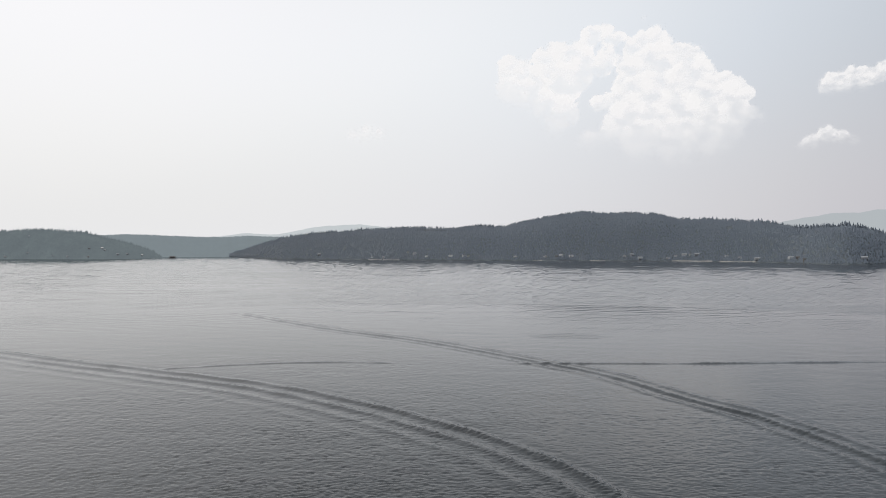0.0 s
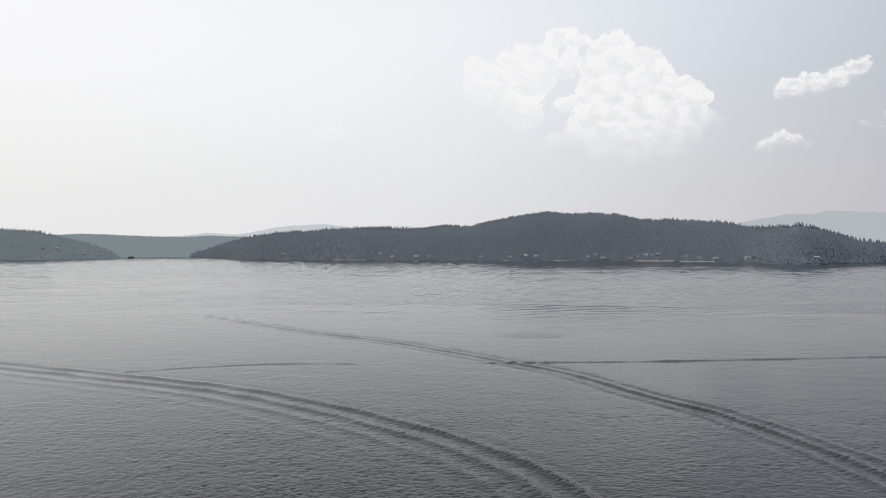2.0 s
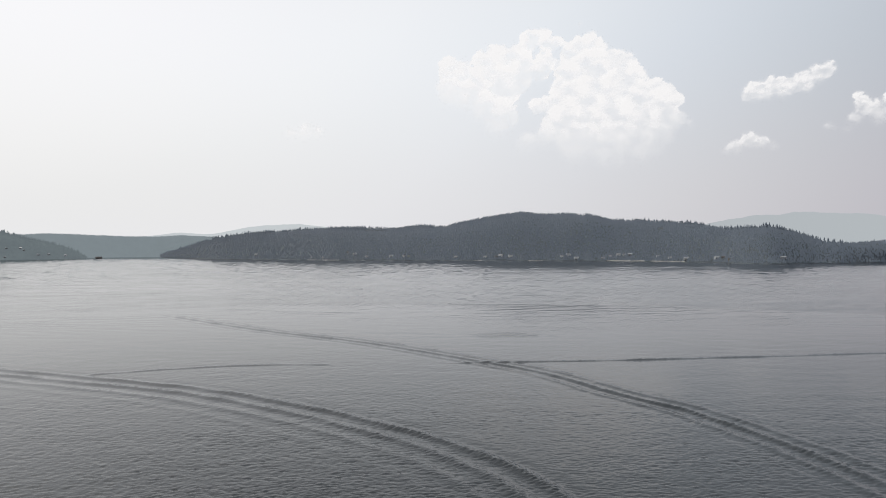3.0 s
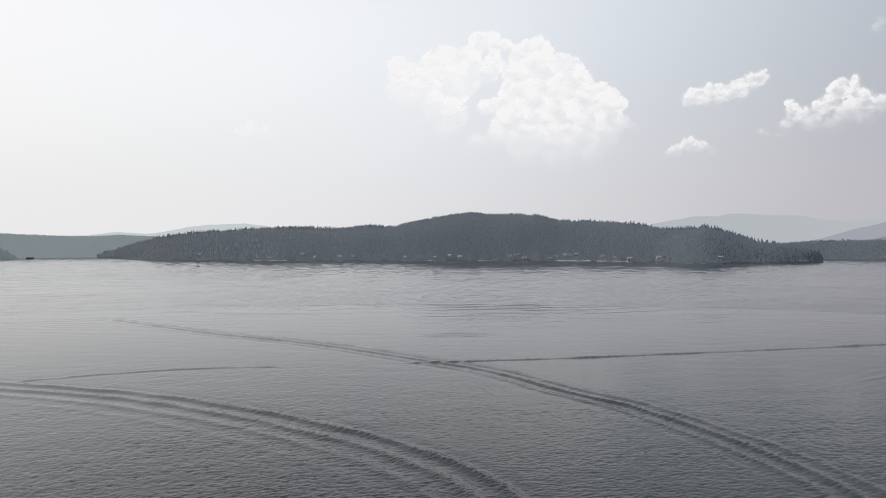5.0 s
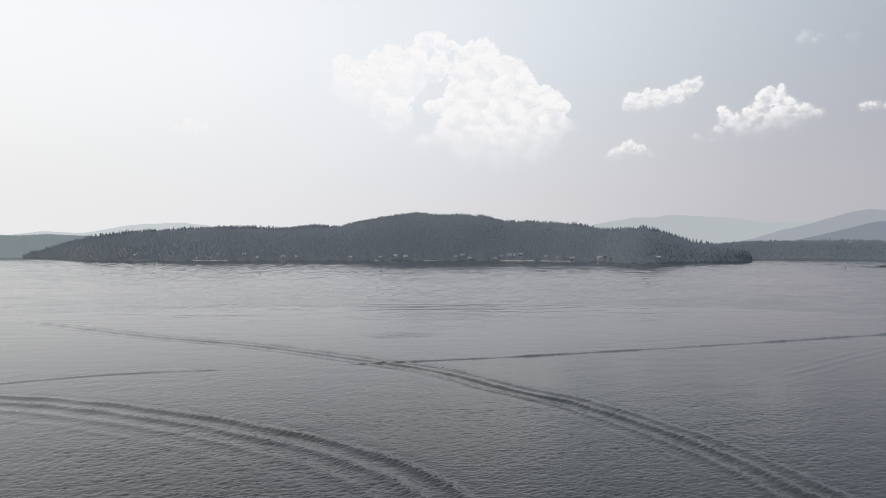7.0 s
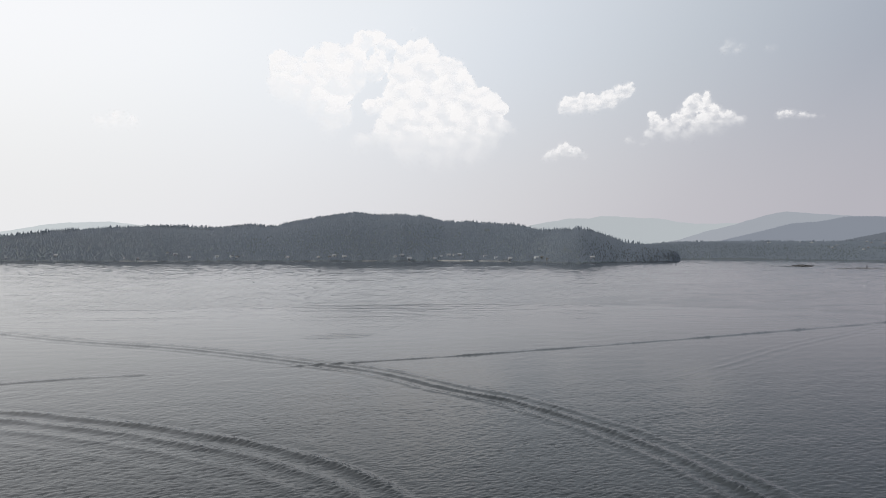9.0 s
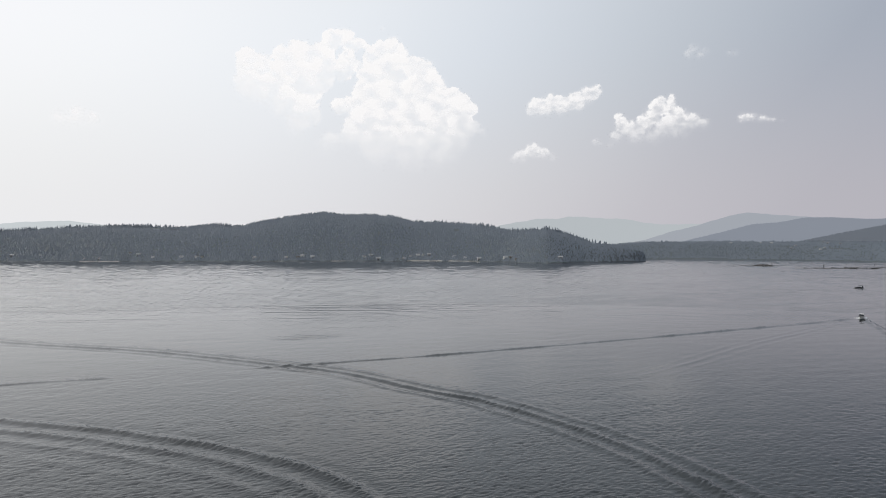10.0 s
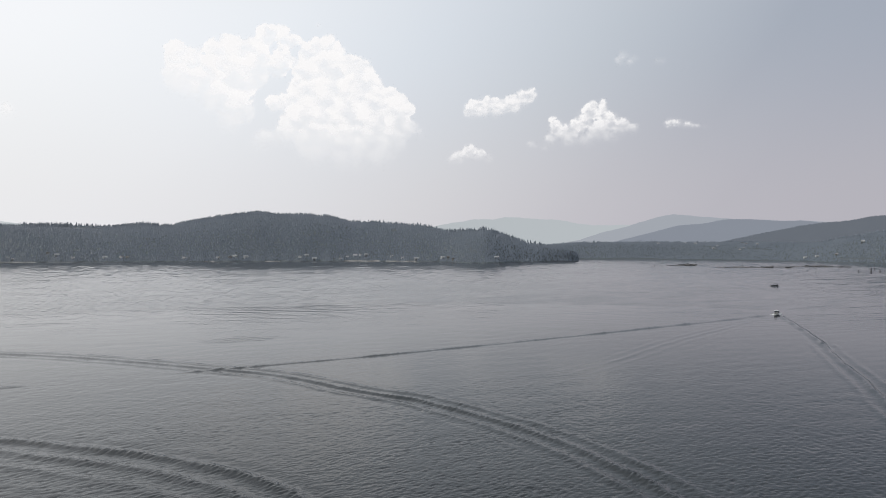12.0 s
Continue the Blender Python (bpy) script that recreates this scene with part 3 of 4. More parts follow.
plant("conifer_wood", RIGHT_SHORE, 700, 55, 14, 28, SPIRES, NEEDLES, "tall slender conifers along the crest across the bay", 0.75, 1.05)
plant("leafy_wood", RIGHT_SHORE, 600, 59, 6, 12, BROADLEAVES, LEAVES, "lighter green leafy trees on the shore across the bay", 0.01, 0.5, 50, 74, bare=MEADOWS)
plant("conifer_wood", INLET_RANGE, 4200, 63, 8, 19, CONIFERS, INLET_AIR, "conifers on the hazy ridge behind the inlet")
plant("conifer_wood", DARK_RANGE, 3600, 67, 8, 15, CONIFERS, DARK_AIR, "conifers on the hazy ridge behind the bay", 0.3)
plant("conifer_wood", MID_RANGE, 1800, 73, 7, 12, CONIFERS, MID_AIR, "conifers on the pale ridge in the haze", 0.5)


# ---- clouds ----
def heads(u, v, size, seed):
    """Round cauliflower heads over the plane: 1 at a head's middle, 0 between."""
    rng = np.random.default_rng(seed)
    jit = rng.uniform(0, 1, (64, 64, 2))
    x, y = u / size + 500, v / size + 500
    ix, iy = np.floor(x).astype(int), np.floor(y).astype(int)
    best = np.full(u.shape, 9.0)
    for dx in (-1, 0, 1):
        for dy in (-1, 0, 1):
            p = jit[(ix + dx) % 64, (iy + dy) % 64]
            best = np.minimum(best, np.hypot(ix + dx + p[..., 0] - x, iy + dy + p[..., 1] - y))
    return 1 - np.clip(best, 0, 1)


def cloud(puffs, far, seed, label, base, fade, cover, grain=1.0, soft=0.09, step=0.04):
    """A cumulus far off in the sky, from puffs (azimuth, elevation, half width in degrees) on which ever smaller heads swell.
    base: elevation below which it melts into the haze, over azimuth."""
    p = np.array(puffs, dtype=float)
    lo, hi = (p[:, :2] - 1.5 * p[:, 2:] - 0.5 * grain).min(0), (p[:, :2] + 1.5 * p[:, 2:] + 0.5 * grain).max(0)
    az, el = np.meshgrid(np.arange(lo[0], hi[0], step), np.arange(lo[1], hi[1], step))
    squeeze = math.cos(radians(p[0, 1]))
    u = az * squeeze
    wx = (ripple_field(u, el, seed, 3, 1.7 * grain) + 0.25 * ripple_field(u, el, seed + 7, 2, 0.6 * grain)) * 0.13 * grain
    wy = (ripple_field(u + 40, el, seed + 1, 3, 1.7 * grain) + 0.25 * ripple_field(u + 40, el, seed + 8, 2, 0.6 * grain)) * 0.13 * grain
    join, front = 0.16 * grain, 0.14 * grain
    total, weight, lit = 0.0, 1e-9, 0.0
    for a, e, h in puffs:
        dx, dy = u + wx - a * squeeze, el + wy - e
        inside = np.clip((h - np.hypot(dx, dy)) / join, -30, 60)
        total = total + np.exp(inside)
        w = np.exp(np.clip((0.75 * h - np.hypot(dx, dy - 0.2 * h)) / front, -30, 60) - 0.8 * (e - p[0, 1]))
        # painted shading: each puff is denser on its upper side, towards the sun, and thins out below
        weight, lit = weight + w, lit + w * np.clip(0.5 + 0.6 * (dy - 0.35 * dx) / h, 0, 1)
    depth, lit = join * np.log(total + 1e-9), lit / weight
    heap, broad = 0.0, 0.0
    for k, size in enumerate((1.1, 0.55, 0.27, 0.14)):
        dome = 0.7 - (1 - heads(u + wx * 1.5, el + wy * 1.5, size * grain, seed + 2 + k)) ** 2
        heap = heap + size * grain * (0.42, 0.42, 0.6, 0.7)[k] * (dome - 0.3)
        broad = broad + (0.6, 0.4, 0.16, 0.0)[k] * (dome - 0.35)
    rim = depth + heap
    up = np.clip((el + 2.0 * wy - np.interp(az, [k[0] for k in base], [k[1] for k in base])) / fade, 0, 1)
    up = up * up * (3 - 2 * up)
    haze = np.clip(0.5 + 0.9 * ripple_field(u, el, seed + 6, 3, 2.6 * grain), 0, 1)
    edge = np.clip(rim / (soft * (1 + 3.5 * haze ** 2) + 1.1 * grain * (1 - up) ** 1.5), 0, 1)
    folds = np.clip(0.5 + 0.8 * ripple_field(u + wx, el * 1.6 + wy, seed + 9, 4, 2.4 * grain), 0, 1)
    # lit sides and a bright upper rim are put into the density
    inner = np.clip(0.16 + 0.8 * lit + 0.6 * broad + 0.55 * (folds - 0.5) + 0.35 * np.exp(-np.clip(rim, 0, None) / (0.25 * grain)) * up, 0.2, 1)
    # a thin veil of vapour round the heaps
    veiled = np.clip((depth + 0.55 * grain) / (1.5 * grain), 0, 1) ** 2 * 0.4
    density = cover * up * np.maximum(edge * edge * (3 - 2 * edge) * inner, veiled)
    r = far - far * radians(grain) * 1.6 * np.sqrt(np.clip(depth + 0.3 * grain, 0, None))
    ca, sa, ce, se = np.cos(np.radians(az)), np.sin(np.radians(az)), np.cos(np.radians(el)), np.sin(np.radians(el))
    verts = np.stack([r * sa * ce, r * ca * ce, EYE[2] + r * se], -1).reshape(-1, 3)
    quads = sheet(*az.shape)
    dens = density.ravel()
    quads = quads[dens[quads].max(1) > 0.004]
    used = np.unique(quads)
    remap = np.full(len(verts), -1)
    remap[used] = np.arange(len(used))
    centre = verts[used].mean(0)
    ob = mesh_object("cloud", verts[used] - centre, [remap[quads]], VAPOUR, True)
    ob.location = centre
    ob.data.attributes.new("lit_vapour", "FLOAT", "POINT").data.foreach_set("value", dens[used].astype(np.float32))
    return tagged(ob, label, "cloud", kind="structure")


HEAP = [(6.14, 16.17, 1.05), (7.18, 15.82, 0.98), (5.67, 14.45, 0.75), (6.48, 13.88, 1.28), (7.98, 13.95, 1.39), (9.36, 16.7, 1.06), (9.84, 17.46, 0.46), (10.83, 16.73, 1.29),
        (11.85, 17.1, 1.05), (9.24, 15.2, 1.62), (10.83, 14.92, 1.84), (12.23, 15.6, 1.37), (12.9, 16.51, 0.91), (9.24, 12.92, 1.53), (10.72, 12.2, 1.4), (10.04, 10.67, 0.9)]
ARCH = [(13.03, 18.11, 0.59), (13.48, 18.69, 0.55), (14.07, 18.81, 0.5), (14.84, 18.38, 0.6), (15.5, 18.16, 0.5), (14.29, 16.21, 1.0), (13.34, 16.06, 0.59), (14.93, 16.85, 0.54)]
TOWER = [(16.9, 17.1, 0.85), (17.75, 17.73, 0.71), (18.6, 17.77, 0.84), (19.02, 18.29, 0.38), (19.38, 17.49, 0.57), (16.35, 15.86, 0.6), (16.1, 14.89, 0.6), (17.43, 15.56, 1.4),
         (19.02, 15.84, 1.77), (20.37, 16.83, 0.48), (21.11, 16.63, 0.42), (20.27, 15.93, 1.1), (21.6, 15.89, 0.91), (22.12, 16.38, 0.43), (21.49, 14.99, 0.98), (22.5, 14.89, 0.87),
         (23.08, 14.81, 0.32)]
SHOULDER = [(23.59, 13.67, 0.86), (24.37, 13.99, 0.6), (25.15, 13.31, 0.68), (25.72, 12.64, 0.51), (24.76, 12.44, 1.28), (22.9, 12.81, 1.73), (20.78, 13.62, 1.97), (18.49, 13.59, 2.0),
            (16.62, 13.79, 0.95), (15.54, 13.48, 0.55), (14.8, 12.88, 0.5), (13.87, 12.8, 0.5), (25.72, 11.23, 0.76), (27.0, 10.61, 0.42)]
FOOT = [(17.43, 11.86, 2.0), (20.06, 11.69, 2.2), (22.6, 11.39, 2.16), (24.67, 11.22, 1.41), (15.71, 11.1, 1.08), (14.84, 10.16, 1.04), (13.41, 9.78, 0.9), (12.63, 9.36, 0.7),
        (17.43, 9.92, 1.79), (20.06, 9.77, 1.98), (22.4, 9.62, 1.95), (24.47, 9.69, 1.28), (17.43, 8.28, 1.34), (20.58, 7.92, 1.54), (23.4, 8.09, 1.51)]
cloud(HEAP + ARCH + TOWER + SHOULDER + FOOT, 4300, 7, "towering white cumulus cloud with a fading grey base",
      [(4, 11.6), (8, 9.8), (12, 7.6), (16, 6.6), (20, 6.2), (24, 6.6), (28, 8.5)], 6.0, 1.0)
cloud([(31.89, 12.69, 0.88), (33.13, 13.02, 0.88), (34.32, 12.9, 0.83), (35.34, 13.12, 0.82), (36.36, 13.58, 0.77), (37.12, 13.9, 0.56), (32.77, 12.43, 0.67), (34.06, 12.32, 0.57),
       (35.7, 12.67, 0.51)], 4400, 11, "small white drifting cloud with a flat base", [(30, 11.3), (38, 11.9)], 1.3, 0.95, 0.5, 0.12, 0.035)
cloud([(30.55, 8.45, 0.67), (31.58, 9.0, 0.72), (32.51, 8.69, 0.57), (33.29, 8.33, 0.41), (29.93, 8.2, 0.41)], 4400, 13, "small white puff of cloud above the hills",
      [(29, 7.4), (34, 7.5)], 1.8, 0.85, 0.45, 0.16, 0.035)
cloud([(39.4, 10.99, 0.66), (39.14, 11.64, 0.31), (40.15, 10.48, 0.76), (41.14, 10.83, 0.76), (41.88, 11.63, 0.71), (42.37, 12.24, 0.71), (42.72, 12.56, 0.5), (43.4, 12.86, 0.35),
       (43.4, 12.09, 0.6), (44.08, 11.28, 0.8), (45.04, 10.75, 0.8), (45.99, 10.51, 0.55), (43.11, 10.41, 1.06), (40.64, 9.77, 0.86), (38.89, 9.82, 0.56), (38.39, 9.24, 0.41),
       (42.13, 9.52, 0.86), (44.32, 9.87, 0.65)], 4400, 17, "white cumulus cloud with a peaked top", [(37, 8.4), (40, 8.6), (44, 8.9), (47, 9.4)], 2.9, 0.97, 0.55, 0.12, 0.035)
cloud([(49.02, 10.81, 0.44), (49.4, 10.85, 0.4), (49.8, 10.78, 0.38), (50.38, 10.6, 0.36), (50.8, 10.5, 0.3), (51.3, 10.4, 0.24), (51.9, 10.28, 0.2)], 4400, 19, "thin white strip of cloud",
      [(47, 10.1), (53, 10.0)], 0.8, 0.85, 0.35, 0.2, 0.03)
cloud([(45.28, 16.66, 0.45), (44.94, 16.23, 0.45), (45.75, 16.07, 0.4), (46.23, 16.35, 0.3)], 4400, 23, "thin white wisp of cloud", [(43, 15.2), (47, 15.2)], 1.6, 0.5, 0.45, 0.4, 0.03)
cloud([(48.42, 15.93, 0.34), (48.05, 16.01, 0.24)], 4400, 29, "faint white wisp of cloud", [(47, 15.2), (50, 15.2)], 0.9, 0.3, 0.35, 0.4, 0.03)
cloud([(37.12, 9.57, 0.36), (37.48, 9.41, 0.26)], 4400, 27, "faint white puff beside a larger cloud", [(35, 8.9), (38, 8.9)], 0.8, 0.55, 0.3, 0.3, 0.03)
cloud([(-6.91, 10.64, 0.77), (-5.98, 10.51, 0.67), (-8.18, 10.36, 0.62), (-7.41, 10.13, 0.56), (-5.11, 8.32, 0.41)], 4400, 31, "faint white puff of cloud in bright haze",
      [(-10, 8.9), (-6, 8.6), (-3, 7.6)], 2.4, 0.8, 0.55, 0.45, 0.04)
cloud([(17.83, 19.51, 0.22)], 4400, 37, "tiny white shred of cloud", [(17, 19.0), (19, 19.0)], 0.4, 0.6, 0.25, 0.3, 0.03)


# ---- things: shared tools ----
def part(name, bm, mat, parent=None, label=""):
    me = bpy.data.meshes.new(name)
    bm.normal_update()
    bm.to_mesh(me)
    bm.free()
    me.materials.append(mat)
    ob = new(name, me)
    ob.parent = parent
    return tagged(ob, label) if label else ob


def box(bm, x0, x1, y0, y1, z0, z1, bevel=0.0):
    made = bmesh.ops.create_cube(bm, size=1.0, matrix=Matrix.Translation(((x0 + x1) / 2, (y0 + y1) / 2, (z0 + z1) / 2)) @ Matrix.Diagonal((x1 - x0, y1 - y0, z1 - z0, 1)))
    if bevel:
        edges = list({e for v in made["verts"] for e in v.link_edges})
        bmesh.ops.bevel(bm, geom=edges, offset=bevel, segments=1, affect="EDGES")
    return bm


def tube(bm, a, b, r0, r1, sides=8):
    """A tapered round bar from a to b."""
    a, b = Vector(a), Vector(b)
    d = b - a
    m = Matrix.Translation((a + b) / 2) @ d.to_track_quat("Z", "Y").to_matrix().to_4x4()
    bmesh.ops.create_cone(bm, cap_ends=True, segments=sides, radius1=r0, radius2=r1, depth=d.length, matrix=m)
    return bm


def loft(bm, rings, close=True):
    """A skin over rings of equally many points."""
    vs = [[bm.verts.new(p) for p in ring] for ring in rings]
    n = len(vs[0])
    for a, b in zip(vs[:-1], vs[1:]):
        for i in range(n if close else n - 1):
            bm.faces.new((a[i], a[(i + 1) % n], b[(i + 1) % n], b[i]))
    if close:
        bm.faces.new(list(reversed(vs[0])))
        bm.faces.new(vs[-1])
    bmesh.ops.recalc_face_normals(bm, faces=bm.faces[:])
    return bm


def prism(bm, profile, y0, y1):
    return loft(bm, [[(x, y0, z) for x, z in profile], [(x, y1, z) for x, z in profile]])


def thing(name, label, category, m, group=""):
    ob = new(name)
    ob.empty_display_size = 0.5
    ob.matrix_world = m
    return tagged(ob, label, category, group)


def facing(az, r, turn=0.0, z=0.0):
    """A pose on the plan at an azimuth and a distance; its front (-y) looks back along the azimuth, turned by turn."""
    p = r * heading(az)
    return pose(p.x, p.y, z, 0, 0, -az + turn)


def site(land, az, el):
    """The place on the land that is seen under an elevation."""
    s = np.linspace(0.01, 1.0, 160)
    x, y, z = land.at(np.full(160, az), s)
    r = np.hypot(x, y)
    k = int(np.argmin(np.abs(np.degrees(np.arctan2(z - EYE[2], r)) - el)))
    return x[k], y[k], z[k]


# paints and woods
WHITE_GEL = painted("white_gelcoat", (0.8, 0.8, 0.78), 0.25, grain=2.0, depth=0.03, bump=0.0)
NAVY = painted("dark_canvas", (0.03, 0.035, 0.045), 0.8, grain=6.0)
DARK_PLASTIC = painted("dark_plastic", (0.025, 0.025, 0.028), 0.45, grain=6.0)
ALU = painted("aluminium", (0.55, 0.56, 0.57), 0.35, 0.9, grain=3.0, depth=0.06)
TINTED = painted("tinted_acrylic", (0.02, 0.025, 0.03), 0.08, grain=2.0, bump=0.0)
SEAT_VINYL = painted("seat_vinyl", (0.3, 0.3, 0.29), 0.6, grain=5.0)
DECKING = painted("deck_carpet", (0.12, 0.12, 0.13), 0.9, grain=8.0)
OLD_WOOD = painted("weathered_wood", (0.075, 0.07, 0.066), 0.9, grain=1.5, depth=0.25, bump=0.03)
WET_LOG = painted("wet_log_bark", (0.06, 0.057, 0.054), 0.7, grain=1.2, depth=0.3, bump=0.04)
PALE_LOG = painted("bleached_log", (0.17, 0.168, 0.162), 0.85, grain=1.2, depth=0.25, bump=0.04)
GREY_ROOF = painted("grey_roof", (0.30, 0.30, 0.31), 0.7, grain=1.0, depth=0.15)
PALE_ROOF = painted("pale_metal_roof", (0.42, 0.42, 0.43), 0.45, grain=1.0, depth=0.08)
BROWN_ROOF = painted("brown_roof", (0.13, 0.115, 0.105), 0.85, grain=1.0, depth=0.15)
CREAM_WALL = painted("cream_boards", (0.42, 0.40, 0.36), 0.8, grain=1.0)
WHITE_WALL = painted("white_boards", (0.62, 0.62, 0.6), 0.75, grain=1.0)
BROWN_WALL = painted("brown_boards", (0.14, 0.12, 0.105), 0.85, grain=1.0)
GREY_WALL = painted("grey_boards", (0.32, 0.33, 0.34), 0.8, grain=1.0)
BRICKWORK = painted("chimney_brick", (0.28, 0.17, 0.13), 0.9, grain=3.0)
WINDOW_GLASS = painted("window_glass", (0.03, 0.04, 0.05), 0.06, grain=1.0, bump=0.0)
SAND = painted("beach_sand", (0.42, 0.4, 0.36), 0.95, grain=0.2, depth=0.12, bump=0.05)
STONE = painted("shore_rock", (0.24, 0.235, 0.23), 0.9, grain=0.4, depth=0.2, bump=0.2)


# ---- houses along the shores ----
def house(name, label, wide, deep, tall, roof_rise, wall_mat, roof_mat, porch):
    h = thing(name, label, "house", Matrix.Identity(4))
    w, d = wide / 2, deep / 2
    wall = part("wall", prism(bmesh.new(), [(-d, -3.0), (d, -3.0), (d, tall), (0, tall + roof_rise), (-d, tall)], -w, w), wall_mat, h)
    wall.rotation_euler = (0, 0, math.pi / 2)
    over = 0.7
    slope = roof_rise / d
    roof = part("roof", prism(bmesh.new(), [(-d - over, tall - over * slope + 0.05), (0, tall + roof_rise + 0.05), (d + over, tall - over * slope + 0.05),
                                            (d + over, tall - over * slope + 0.35), (0, tall + roof_rise + 0.4), (-d - over, tall - over * slope + 0.35)],
                              -w - over, w + over), roof_mat, h)
    roof.rotation_euler = (0, 0, math.pi / 2)
    part("chimney", box(bmesh.new(), w * 0.4, w * 0.4 + 0.9, 0.6, 1.5, tall + roof_rise * 0.4, tall + roof_rise + 1.1), BRICKWORK, roof)
    storeys = 2 if tall > 4 else 1
    for k in range(storeys):
        z = 0.9 + k * 2.8
        for x in (-w * 0.62, 0.0, w * 0.62):
            if k == 0 and x == 0.0:
                part("door", box(bmesh.new(), -0.5, 0.5, -d - 0.08, -d + 0.05, 0.0, 2.1), BROWN_WALL, h)
                continue
            win = part("window", box(bmesh.new(), x - 0.9, x + 0.9, -d - 0.07, -d + 0.05, z, z + 1.4), WHITE_WALL, h)
            part("pane", box(bmesh.new(), x - 0.78, x + 0.78, -d - 0.10, -d - 0.03, z + 0.12, z + 1.28), WINDOW_GLASS, win)
    if porch:
        deck = part("porch", box(bmesh.new(), -w * 0.9, w * 0.9, -d - 3.0, -d, -3.0, -0.05), OLD_WOOD, h)
        for x in (-w * 0.85, 0.0, w * 0.85):
            part("post", box(bmesh.new(), x - 0.08, x + 0.08, -d - 2.9, -d - 2.74, -0.05, 1.0), WHITE_WALL, deck)
        part("rail", box(bmesh.new(), -w * 0.9, w * 0.9, -d - 2.88, -d - 2.76, 1.0, 1.1), WHITE_WALL, deck)
    return h


HOUSES = [
    house("house", "white lake house with a pale metal roof", 15, 9, 5.6, 2.6, WHITE_WALL, PALE_ROOF, True),
    house("house", "cream boarded cottage with a grey roof", 12, 8, 3.0, 2.6, CREAM_WALL, GREY_ROOF, True),
    house("house", "brown wooden cabin with a brown roof among trees", 11, 8, 3.0, 3.0, BROWN_WALL, BROWN_ROOF, False),
    house("house", "grey boarded two-storey house with a pale roof", 14, 10, 5.6, 2.8, GREY_WALL, PALE_ROOF, True),
    house("house", "small white cottage with a grey roof", 10, 7, 3.0, 2.2, WHITE_WALL, GREY_ROOF, False),
]
MAIN_HOUSES = [(-11.2, -0.37), (-6.4, -0.62), (-5.4, -0.62), (-3.2, -0.18), (-2.6, -0.34), (-1.5, -0.55), (0.7, -0.55), (1.9, -0.5), (2.3, -0.56), (6.6, -0.61),
               (9.3, -0.61), (10.3, -0.61), (10.7, -0.51), (11.6, -0.56), (16.2, -0.56), (16.8, -0.46), (17.5, -0.74), (19.8, -0.74), (20.4, -0.56), (21.1, -0.46),
               (21.6, -0.41), (22.1, -0.46), (24.4, -0.55), (25.4, -0.69), (26.7, -0.8), (29.1, -0.72), (29.6, -0.67), (30.1, -0.84), (34.0, -0.74)]
OTHER_HOUSES = [(LEFT_SHORE, a, e) for a, e in [(-35.0, -0.43), (-33.6, -0.14), (-32.0, -0.37), (-31.0, -0.42), (-29.6, -0.47), (-29.5, 0.2), (-28.6, 0.2), (-28.4, 0.07),
                                                (-27.5, -0.3), (-26.8, -0.26), (-25.7, -0.36), (-33.5, 1.16)]]
OTHER_HOUSES += [(RIGHT_SHORE, a, e) for a, e in [(54.7, 0.57), (55.0, 0.48), (54.5, 0.01), (54.8, 0.11), (55.8, 0.43), (52.8, 0.3), (52.5, 0.11), (51.1, 0.5), (50.3, 0.55),
                                                  (48.1, 0.52), (59.2, -0.69), (60.0, -0.58), (61.3, -0.4), (63.0, 0.55)]]
_pick = random.Random(12)
for land, a, e in [(MAIN, a, e) for a, e in MAIN_HOUSES] + OTHER_HOUSES:
    x, y, z = site(land, a, e)
    big = 1.0 if land is MAIN else 0.7
    h = copy_thing(_pick.choice(HOUSES if land is MAIN else [HOUSES[k] for k in (0, 1, 4)]), pose(x, y, z + (0.6 if land is MAIN else 3.0), 0, 0, -a + _pick.uniform(-35, 35)) @ Matrix.Diagonal((big, big, big, 1)))
    h["group"] = "houses on the wooded shores"
for h in HOUSES:
    for o in h.children_recursive:
        bpy.data.objects.remove(o)
    bpy.data.objects.remove(h)


# ---- beaches and docks ----
def beach(a0, a1, s1, label):
    az, s = np.meshgrid(np.linspace(a0, a1, 60), np.linspace(-0.012, s1, 8))
    shore, depth, _ = MAIN.plan(az)
    taper = np.sin(np.linspace(0, np.pi, 60))[None] ** 0.5
    r = shore + s * depth * np.where(s > 0, taper, 1)
    x, y = r * np.sin(np.radians(az)), r * np.cos(np.radians(az))
    z = np.clip(0.2 + (r - shore) * 0.16, -0.6, 9) + 0.15 * ripple_field(x, y, 3, 3, 25.0)
    z = np.where(s > 0, np.maximum(z, MAIN.at(az, s)[2] + 0.25), z)
    ob = mesh_object("beach", np.stack([x, y, z], -1).reshape(-1, 3), [sheet(8, 60)], SAND, True)
    return tagged(ob, label, "beach", kind="structure")


for a0, a1, s1 in ((20.1, 23.3, 0.022), (23.8, 26.6, 0.016), (-6.8, -4.0, 0.012), (13.2, 14.5, 0.012), (8.2, 9.0, 0.010)):
    beach(a0, a1, s1, "narrow pale sand beach at the foot of the wooded hill")


